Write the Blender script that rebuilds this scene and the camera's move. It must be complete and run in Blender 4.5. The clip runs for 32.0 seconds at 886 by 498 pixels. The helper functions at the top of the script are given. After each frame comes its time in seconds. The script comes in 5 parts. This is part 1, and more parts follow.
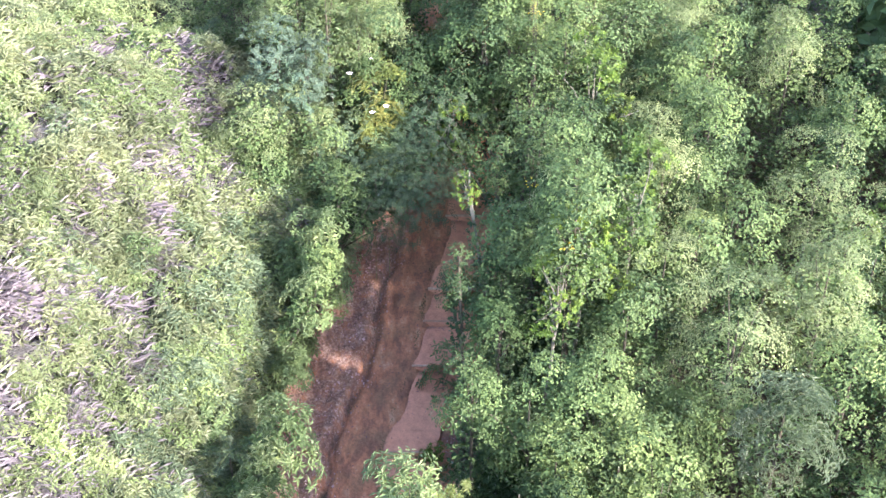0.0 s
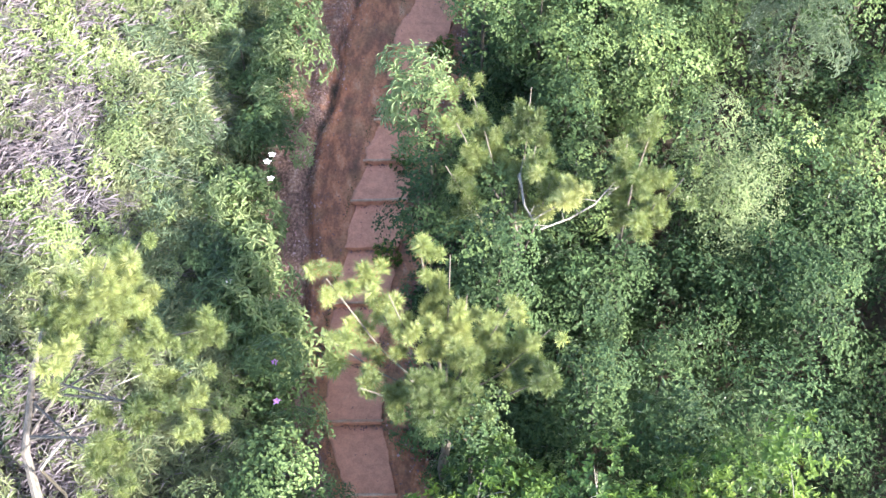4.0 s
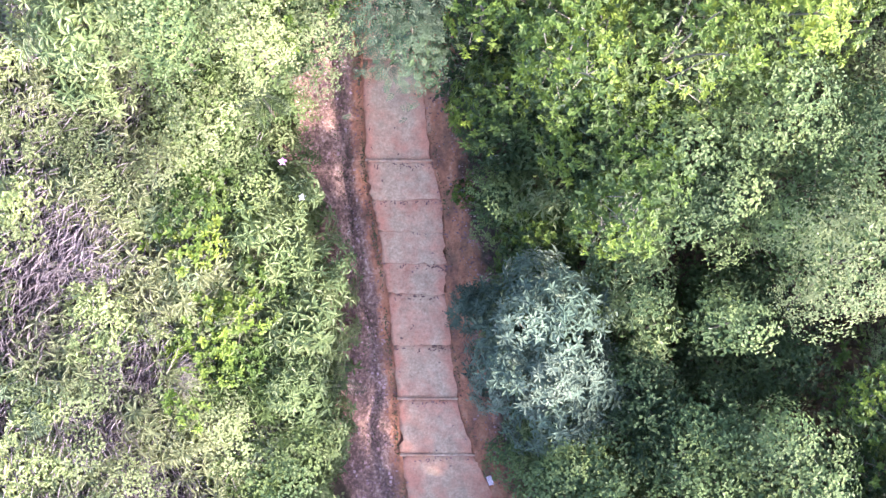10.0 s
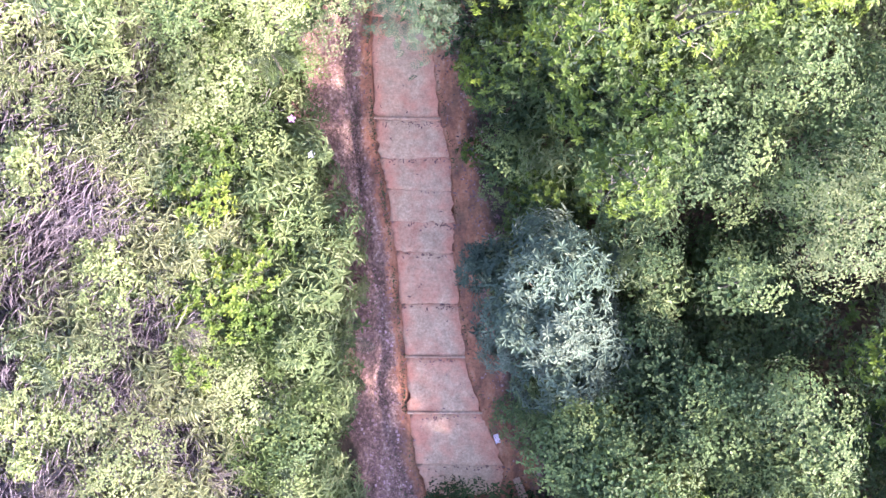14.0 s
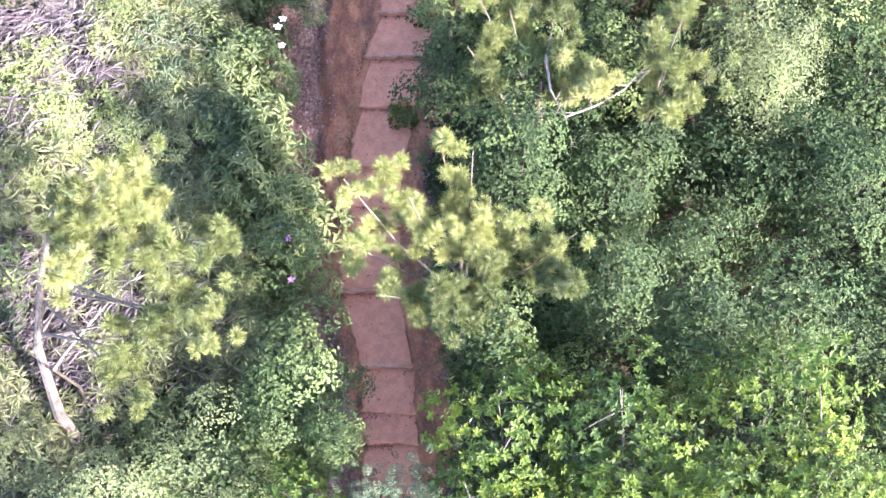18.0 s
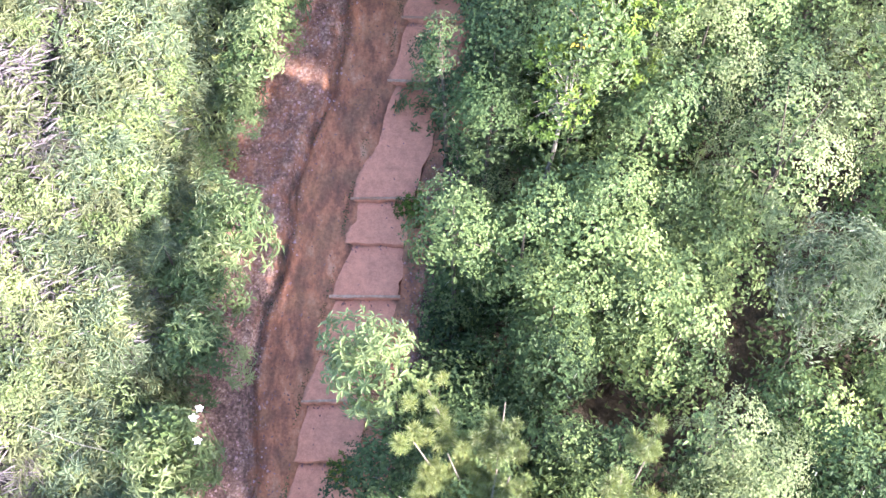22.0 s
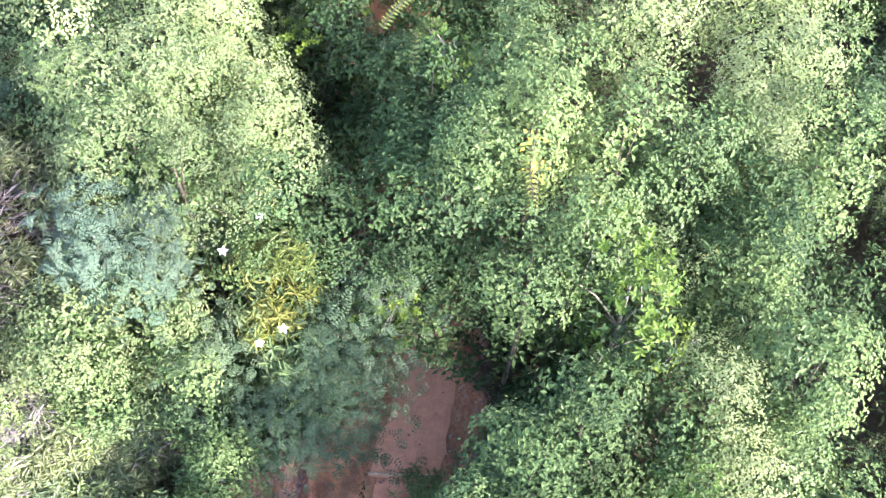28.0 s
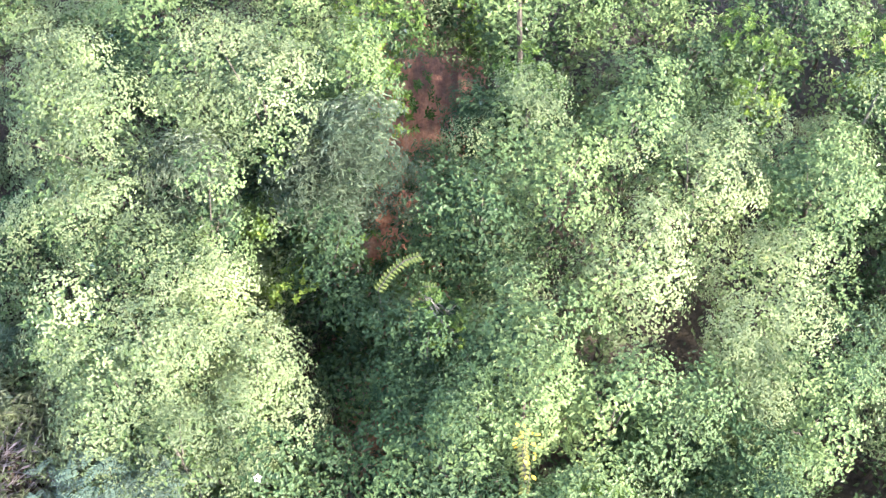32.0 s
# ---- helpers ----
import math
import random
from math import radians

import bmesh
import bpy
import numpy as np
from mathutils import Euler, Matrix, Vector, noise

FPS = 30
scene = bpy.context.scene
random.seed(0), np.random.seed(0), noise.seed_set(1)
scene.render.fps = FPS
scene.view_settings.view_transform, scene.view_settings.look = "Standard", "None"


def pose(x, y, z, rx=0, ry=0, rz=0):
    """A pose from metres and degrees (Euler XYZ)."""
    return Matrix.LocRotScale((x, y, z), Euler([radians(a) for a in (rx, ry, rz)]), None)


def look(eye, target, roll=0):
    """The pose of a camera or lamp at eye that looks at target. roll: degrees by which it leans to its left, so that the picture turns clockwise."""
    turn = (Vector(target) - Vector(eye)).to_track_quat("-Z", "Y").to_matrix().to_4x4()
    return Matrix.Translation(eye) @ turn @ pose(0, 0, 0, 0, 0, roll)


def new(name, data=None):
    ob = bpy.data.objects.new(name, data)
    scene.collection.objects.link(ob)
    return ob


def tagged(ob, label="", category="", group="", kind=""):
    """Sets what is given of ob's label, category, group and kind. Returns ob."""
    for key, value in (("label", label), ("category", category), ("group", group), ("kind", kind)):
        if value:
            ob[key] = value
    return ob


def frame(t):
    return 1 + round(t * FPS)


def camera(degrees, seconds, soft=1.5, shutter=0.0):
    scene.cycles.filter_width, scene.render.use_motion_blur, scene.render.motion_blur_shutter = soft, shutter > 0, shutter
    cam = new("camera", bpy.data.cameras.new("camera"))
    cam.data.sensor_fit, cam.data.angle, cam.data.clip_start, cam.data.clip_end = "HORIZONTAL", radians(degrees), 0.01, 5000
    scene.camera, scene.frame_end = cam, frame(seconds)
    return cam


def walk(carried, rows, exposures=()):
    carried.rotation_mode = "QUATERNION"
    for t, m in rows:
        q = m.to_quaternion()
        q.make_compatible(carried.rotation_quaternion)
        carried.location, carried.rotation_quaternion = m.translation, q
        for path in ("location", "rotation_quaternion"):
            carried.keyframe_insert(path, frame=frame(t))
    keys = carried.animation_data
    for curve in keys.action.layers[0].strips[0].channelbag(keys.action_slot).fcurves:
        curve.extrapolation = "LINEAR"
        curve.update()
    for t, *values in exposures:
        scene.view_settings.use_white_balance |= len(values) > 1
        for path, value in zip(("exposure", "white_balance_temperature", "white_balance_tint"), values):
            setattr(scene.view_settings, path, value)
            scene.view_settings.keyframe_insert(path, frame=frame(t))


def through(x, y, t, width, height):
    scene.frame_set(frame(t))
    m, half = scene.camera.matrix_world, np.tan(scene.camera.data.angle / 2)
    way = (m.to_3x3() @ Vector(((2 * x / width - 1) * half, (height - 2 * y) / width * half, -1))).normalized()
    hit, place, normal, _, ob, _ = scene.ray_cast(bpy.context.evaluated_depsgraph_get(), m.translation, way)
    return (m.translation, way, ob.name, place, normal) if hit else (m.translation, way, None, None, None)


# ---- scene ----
cam = camera(36.48, 32.0, soft=1.5)
# seconds, x, y, z, yaw, pitch, roll
PATH = [
    (0, 0.288, -0.012, 25.894, -0.31, -38.99, 0.15),
    (0.5, 0.279, 0.004, 25.934, -0.31, -40.30, 0.17),
    (1, 0.261, 0.004, 25.961, -0.34, -42.48, 0.16),
    (1.5, 0.228, 0.014, 26.001, -0.36, -44.83, 0.16),
    (2, 0.184, -0.009, 26.010, -0.34, -47.16, 0.19),
    (2.5, 0.151, -0.039, 25.971, -0.35, -49.47, 0.18),
    (3, 0.151, -0.027, 25.918, -0.37, -51.81, 0.18),
    (3.5, 0.127, -0.010, 25.889, -0.33, -54.06, 0.22),
    (5.5, 0.026, 0.019, 25.983, -0.32, -62.48, 0.34),
    (6, 0.010, 0.031, 25.991, -0.27, -64.52, 0.36),
    (6.5, -0.010, 0.044, 25.966, -0.24, -66.62, 0.39),
    (7, -0.012, 0.045, 25.962, -0.25, -68.90, 0.44),
    (7.5, -0.036, 0.024, 25.963, -0.30, -71.15, 0.46),
    (8, -0.058, 0.031, 25.986, -0.29, -73.52, 0.50),
    (8.5, -0.048, 0.005, 26.019, -0.26, -75.87, 0.53),
    (9, -0.039, 0.007, 26.038, -0.20, -78.40, 0.52),
    (9.5, -0.050, -0.011, 26.021, -0.11, -80.92, 0.45),
    (10, -0.093, -0.017, 26.052, -0.01, -83.47, 0.33),
    (10.5, -0.101, -0.048, 26.049, 0.13, -85.90, 0.22),
    (11, -0.105, -0.046, 26.047, 0.28, -88.30, 0.12),
    (11.5, -0.109, -0.041, 26.055, 0.44, -89.52, 0.04),
    (12, -0.123, -0.027, 26.101, 0.54, -89.86, -0.07),
    (12.5, -0.141, -0.044, 26.074, 0.64, -89.99, -0.14),
    (13, -0.179, -0.054, 26.082, 0.73, -89.58, -0.17),
    (13.5, -0.219, -0.082, 26.067, 0.77, -87.53, -0.18),
    (15.5, -0.185, -0.025, 25.873, 0.73, -77.73, -0.06),
    (16, -0.199, 0.203, 25.898, 0.63, -75.23, 0.00),
    (16.5, -0.206, 0.429, 25.916, 0.47, -72.80, 0.12),
    (17, -0.186, 0.985, 25.974, 0.30, -70.34, 0.23),
    (17.5, -0.172, 1.642, 26.051, 0.15, -67.77, 0.33),
    (18, -0.160, 2.187, 26.150, 0.03, -66.31, 0.39),
    (18.5, -0.129, 2.486, 26.180, -0.06, -66.25, 0.39),
    (19, -0.044, 2.981, 26.206, -0.09, -66.21, 0.38),
    (19.5, 0.124, 3.780, 26.212, -0.09, -66.09, 0.40),
    (20, 0.311, 4.834, 26.238, -0.13, -64.95, 0.40),
    (20.5, 0.462, 6.004, 26.211, -0.14, -64.86, 0.42),
    (21, 0.582, 7.321, 26.228, -0.15, -64.89, 0.40),
    (21.5, 0.698, 8.304, 26.201, -0.10, -64.86, 0.39),
    (22, 0.773, 8.904, 26.117, -0.06, -64.97, 0.37),
    (22.5, 0.813, 9.593, 26.057, -0.06, -64.95, 0.30),
    (23, 0.855, 10.602, 26.007, -0.09, -64.91, 0.19),
    (23.5, 0.893, 11.678, 25.996, -0.11, -64.88, 0.04),
    (24, 0.936, 12.861, 26.042, -0.10, -64.76, -0.09),
    (24.5, 0.995, 14.000, 26.067, -0.10, -64.69, -0.18),
    (25, 1.063, 15.153, 26.113, -0.12, -64.66, -0.17),
    (25.5, 1.124, 16.072, 26.131, -0.14, -64.60, -0.02),
    (26, 1.163, 16.801, 26.117, -0.21, -64.46, 0.09),
    (26.5, 1.214, 17.321, 26.129, -0.26, -63.98, 0.14),
    (28.5, 1.323, 18.838, 26.227, -0.04, -62.95, -0.09),
    (29, 1.325, 19.362, 26.563, 0.05, -62.79, -0.15),
    (29.5, 1.338, 19.962, 26.698, 0.10, -62.83, -0.22),
    (30, 1.361, 20.265, 27.254, 0.12, -62.70, -0.24),
    (30.5, 1.374, 20.394, 27.466, 0.10, -62.93, -0.20),
    (31, 1.374, 20.741, 27.525, -0.01, -63.02, -0.13),
    (31.5, 1.393, 21.241, 27.997, -0.14, -62.82, -0.03),
    (32, 1.378, 21.513, 28.163, -0.27, -62.77, 0.09),
]
EXPOSURES = [(0.0, 3.23, 6500, 11), (3.5, 3.25, 6500, 5), (7.0, 3.47, 6500, 17), (10.0, 3.45, 6500, 22), (13.0, 3.49, 6500, 30), (17.0, 3.56, 6500, 23), (20.0, 3.63, 6500, 19), (22.0, 3.69, 6500, 17), (24.0, 3.66, 6500, 18), (26.0, 3.55, 6500, 14), (29.0, 3.52, 6500, 8), (32.0, 3.54, 6500, 11)]
walk(cam, [(t, pose(x, y, z, 90 + pitch, 0, yaw) @ pose(0, 0, 0, 0, 0, roll)) for t, x, y, z, yaw, pitch, roll in PATH], EXPOSURES)

# ---- light ----
SUN_ELEVATION, SUN_AZIMUTH = radians(28.6), radians(124)   # azimuth from +y towards +x
world = bpy.data.worlds.new("sky")
scene.world = world
world.use_nodes = True
wn = world.node_tree
sky = wn.nodes.new("ShaderNodeTexSky")
sky.sky_type, sky.sun_disc = "NISHITA", False
sky.sun_elevation, sky.sun_rotation = SUN_ELEVATION, SUN_AZIMUTH
sky.air_density, sky.dust_density, sky.ozone_density = 1.0, 1.4, 1.0
wn.nodes["Background"].inputs["Strength"].default_value = 0.138
wn.links.new(sky.outputs["Color"], wn.nodes["Background"].inputs["Color"])
sun = new("sun", bpy.data.lights.new("sun", "SUN"))
sun.data.energy, sun.data.angle, sun.data.color = 3.15, radians(2.0), (1.0, 0.95, 0.86)
sun.matrix_world = look((math.sin(SUN_AZIMUTH) * math.cos(SUN_ELEVATION) * 60, math.cos(SUN_AZIMUTH) * math.cos(SUN_ELEVATION) * 60, math.sin(SUN_ELEVATION) * 60), (0, 0, 0))


# ---- materials ----
def material(name):
    m = bpy.data.materials.new(name)
    m.use_nodes = True
    m.node_tree.nodes.clear()
    return m, m.node_tree.nodes, m.node_tree.links


def ramp(nodes, stops):
    r = nodes.new("ShaderNodeValToRGB")
    while len(r.color_ramp.elements) < len(stops):
        r.color_ramp.elements.new(0.5)
    for e, (p, c) in zip(r.color_ramp.elements, stops):
        e.position, e.color = p, (*c, 1)
    return r


def foliage(name, stops, through=0.42, gloss=0.12, rough=0.55):
    """Leaf tissue: colour from leaf to leaf and from branch to branch, lit through from behind, with a waxy sheen."""
    m, n, l = material(name)
    info, geo = n.new("ShaderNodeObjectInfo"), n.new("ShaderNodeNewGeometry")
    mix = n.new("ShaderNodeMath")
    mix.operation = "MULTIPLY_ADD"
    mix.inputs[1].default_value = 0.3
    half = n.new("ShaderNodeMath")
    half.operation = "MULTIPLY"
    half.inputs[1].default_value = 0.62
    l.new(info.outputs["Random"], half.inputs[0])
    l.new(geo.outputs["Random Per Island"], mix.inputs[0])
    l.new(half.outputs[0], mix.inputs[2])
    col = ramp(n, [(p, (r * 1.1, g, b * 1.2)) for p, (r, g, b) in stops])
    l.new(mix.outputs[0], col.inputs["Fac"])
    tex = n.new("ShaderNodeTexNoise")
    tex.inputs["Scale"].default_value = 1.3
    l.new(geo.outputs["Position"], tex.inputs["Vector"])
    tone = n.new("ShaderNodeHueSaturation")
    span = n.new("ShaderNodeMapRange")
    span.inputs["From Min"].default_value, span.inputs["From Max"].default_value = 0.3, 0.7
    span.inputs["To Min"].default_value, span.inputs["To Max"].default_value = 0.8, 1.25
    l.new(tex.outputs["Fac"], span.inputs["Value"])
    wide = n.new("ShaderNodeTexNoise")
    wide.inputs["Scale"].default_value, wide.inputs["Detail"].default_value = 0.42, 1.0
    l.new(geo.outputs["Position"], wide.inputs["Vector"])
    stand, hue, dim = n.new("ShaderNodeMapRange"), n.new("ShaderNodeMapRange"), n.new("ShaderNodeMath")
    for node, lo, hi in ((stand, 0.72, 1.3), (hue, 0.515, 0.488)):
        node.inputs["From Min"].default_value, node.inputs["From Max"].default_value = 0.32, 0.68
        node.inputs["To Min"].default_value, node.inputs["To Max"].default_value = lo, hi
        l.new(wide.outputs["Fac"], node.inputs["Value"])
    dim.operation = "MULTIPLY"
    l.new(span.outputs["Result"], dim.inputs[0])
    l.new(stand.outputs["Result"], dim.inputs[1])
    l.new(dim.outputs[0], tone.inputs["Value"])
    l.new(hue.outputs["Result"], tone.inputs["Hue"])
    l.new(col.outputs["Color"], tone.inputs["Color"])
    dif, tra, glo = n.new("ShaderNodeBsdfDiffuse"), n.new("ShaderNodeBsdfTranslucent"), n.new("ShaderNodeBsdfGlossy")
    glo.inputs["Roughness"].default_value = rough
    glo.inputs["Color"].default_value = (1.0, 1.0, 0.97, 1)
    l.new(tone.outputs["Color"], dif.inputs["Color"])
    l.new(tone.outputs["Color"], tra.inputs["Color"])
    a, b = n.new("ShaderNodeMixShader"), n.new("ShaderNodeMixShader")
    a.inputs["Fac"].default_value = through
    l.new(dif.outputs[0], a.inputs[1])
    l.new(tra.outputs[0], a.inputs[2])
    fres = n.new("ShaderNodeFresnel")
    fres.inputs["IOR"].default_value = 1.35
    g = n.new("ShaderNodeMath")
    g.operation, g.use_clamp = "MULTIPLY_ADD", True
    g.inputs[1].default_value, g.inputs[2].default_value = 0.12, gloss * 0.1
    l.new(fres.outputs[0], g.inputs[0])
    l.new(g.outputs[0], b.inputs["Fac"])
    l.new(a.outputs[0], b.inputs[1])
    l.new(glo.outputs[0], b.inputs[2])
    o = n.new("ShaderNodeOutputMaterial")
    l.new(b.outputs[0], o.inputs["Surface"])
    return m


def bark(name, stops, scale=6.0):
    m, n, l = material(name)
    co, tex, p, o = n.new("ShaderNodeTexCoord"), n.new("ShaderNodeTexNoise"), n.new("ShaderNodeBsdfPrincipled"), n.new("ShaderNodeOutputMaterial")
    tex.inputs["Scale"].default_value, tex.inputs["Detail"].default_value, tex.inputs["Roughness"].default_value = scale, 6, 0.65
    stretch = n.new("ShaderNodeMapping")
    stretch.inputs["Scale"].default_value = (3, 3, 0.6)
    l.new(co.outputs["Object"], stretch.inputs["Vector"])
    l.new(stretch.outputs[0], tex.inputs["Vector"])
    c = ramp(n, stops)
    l.new(tex.outputs["Fac"], c.inputs["Fac"])
    l.new(c.outputs["Color"], p.inputs["Base Color"])
    p.inputs["Roughness"].default_value = 0.9
    bump = n.new("ShaderNodeBump")
    bump.inputs["Strength"].default_value, bump.inputs["Distance"].default_value = 0.6, 0.02
    l.new(tex.outputs["Fac"], bump.inputs["Height"])
    l.new(bump.outputs[0], p.inputs["Normal"])
    l.new(p.outputs[0], o.inputs["Surface"])
    return m


def soil_material():
    """Red laterite soil on the trail, grey-brown litter beside the bank, dark humus under the plants."""
    m, n, l = material("red_soil")
    co = n.new("ShaderNodeTexCoord")
    big, fine, blot = n.new("ShaderNodeTexNoise"), n.new("ShaderNodeTexNoise"), n.new("ShaderNodeTexNoise")
    for tex, s, d in ((big, 0.9, 4), (fine, 16.0, 6), (blot, 4.0, 5)):
        tex.inputs["Scale"].default_value, tex.inputs["Detail"].default_value, tex.inputs["Roughness"].default_value = s, d, 0.65
        l.new(co.outputs["Object"], tex.inputs["Vector"])
    red = ramp(n, [(0.32, (0.13, 0.063, 0.046)), (0.45, (0.23, 0.1, 0.066)), (0.56, (0.39, 0.155, 0.088)), (0.7, (0.49, 0.27, 0.19))])
    flow, streak = n.new("ShaderNodeMapping"), n.new("ShaderNodeTexNoise")
    flow.inputs["Scale"].default_value = (1.7, 0.75, 1.0)
    streak.inputs["Scale"].default_value, streak.inputs["Detail"].default_value, streak.inputs["Roughness"].default_value = 2.0, 7, 0.68
    l.new(co.outputs["Object"], flow.inputs["Vector"])
    l.new(flow.outputs[0], streak.inputs["Vector"])
    l.new(streak.outputs["Fac"], red.inputs["Fac"])
    stain = n.new("ShaderNodeTexNoise")
    stain.inputs["Scale"].default_value, stain.inputs["Detail"].default_value = 1.7, 6
    l.new(co.outputs["Object"], stain.inputs["Vector"])
    olive = n.new("ShaderNodeMix")
    olive.data_type = "RGBA"
    some = n.new("ShaderNodeMapRange")
    some.inputs["From Min"].default_value, some.inputs["From Max"].default_value, some.inputs["To Max"].default_value = 0.46, 0.66, 0.5
    l.new(stain.outputs["Fac"], some.inputs["Value"])
    l.new(some.outputs["Result"], olive.inputs["Factor"])
    l.new(red.outputs["Color"], olive.inputs[6])
    olive.inputs[7].default_value = (0.24, 0.135, 0.08, 1)
    lit = ramp(n, [(0.34, (0.06, 0.035, 0.032)), (0.46, (0.15, 0.086, 0.072)), (0.55, (0.26, 0.155, 0.13)), (0.68, (0.46, 0.35, 0.32))])
    two = n.new("ShaderNodeMix")
    two.data_type = "FLOAT"
    two.inputs[0].default_value = 0.52
    l.new(streak.outputs["Fac"], two.inputs[2])
    l.new(fine.outputs["Fac"], two.inputs[3])
    l.new(two.outputs[0], lit.inputs["Fac"])
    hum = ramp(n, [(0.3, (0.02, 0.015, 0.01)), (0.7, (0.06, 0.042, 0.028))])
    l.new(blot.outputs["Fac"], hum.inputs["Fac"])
    litter, bare = n.new("ShaderNodeAttribute"), n.new("ShaderNodeAttribute")
    litter.attribute_name, bare.attribute_name = "litter", "bare"

    def blend(attr, tex, a, b):
        edge = n.new("ShaderNodeMath")
        edge.operation = "MULTIPLY_ADD"
        edge.inputs[1].default_value = 1.6
        l.new(tex.outputs["Fac"], edge.inputs[0])
        add = n.new("ShaderNodeMath")
        add.operation = "ADD"
        add.inputs[1].default_value = -1.3
        l.new(attr.outputs["Fac"], edge.inputs[2])
        l.new(edge.outputs[0], add.inputs[0])
        gain = n.new("ShaderNodeMapRange")
        gain.inputs["From Min"].default_value, gain.inputs["From Max"].default_value = -0.15, 0.25
        l.new(add.outputs[0], gain.inputs["Value"])
        mx = n.new("ShaderNodeMix")
        mx.data_type = "RGBA"
        l.new(gain.outputs["Result"], mx.inputs["Factor"])
        l.new(a, mx.inputs[6])
        l.new(b, mx.inputs[7])
        return mx.outputs[2]

    c1 = blend(litter, blot, olive.outputs[2], lit.outputs["Color"])
    sunny = n.new("ShaderNodeAttribute")
    sunny.attribute_name = "bank"
    dead = ramp(n, [(0.3, (0.03, 0.026, 0.03)), (0.6, (0.06, 0.053, 0.062)), (0.8, (0.1, 0.09, 0.1))])
    l.new(fine.outputs["Fac"], dead.inputs["Fac"])
    c0 = blend(sunny, blot, hum.outputs["Color"], dead.outputs["Color"])
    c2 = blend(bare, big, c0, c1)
    tone = n.new("ShaderNodeHueSaturation")
    span = n.new("ShaderNodeMapRange")
    span.inputs["From Min"].default_value, span.inputs["From Max"].default_value = 0.3, 0.7
    span.inputs["To Min"].default_value, span.inputs["To Max"].default_value = 0.7, 1.25
    l.new(fine.outputs["Fac"], span.inputs["Value"])
    l.new(span.outputs["Result"], tone.inputs["Value"])
    l.new(c2, tone.inputs["Color"])
    p, o, bump = n.new("ShaderNodeBsdfPrincipled"), n.new("ShaderNodeOutputMaterial"), n.new("ShaderNodeBump")
    p.inputs["Roughness"].default_value = 0.95
    bump.inputs["Strength"].default_value, bump.inputs["Distance"].default_value = 0.8, 0.04
    l.new(fine.outputs["Fac"], bump.inputs["Height"])
    l.new(bump.outputs[0], p.inputs["Normal"])
    l.new(tone.outputs["Color"], p.inputs["Base Color"])
    l.new(p.outputs[0], o.inputs["Surface"])
    return m


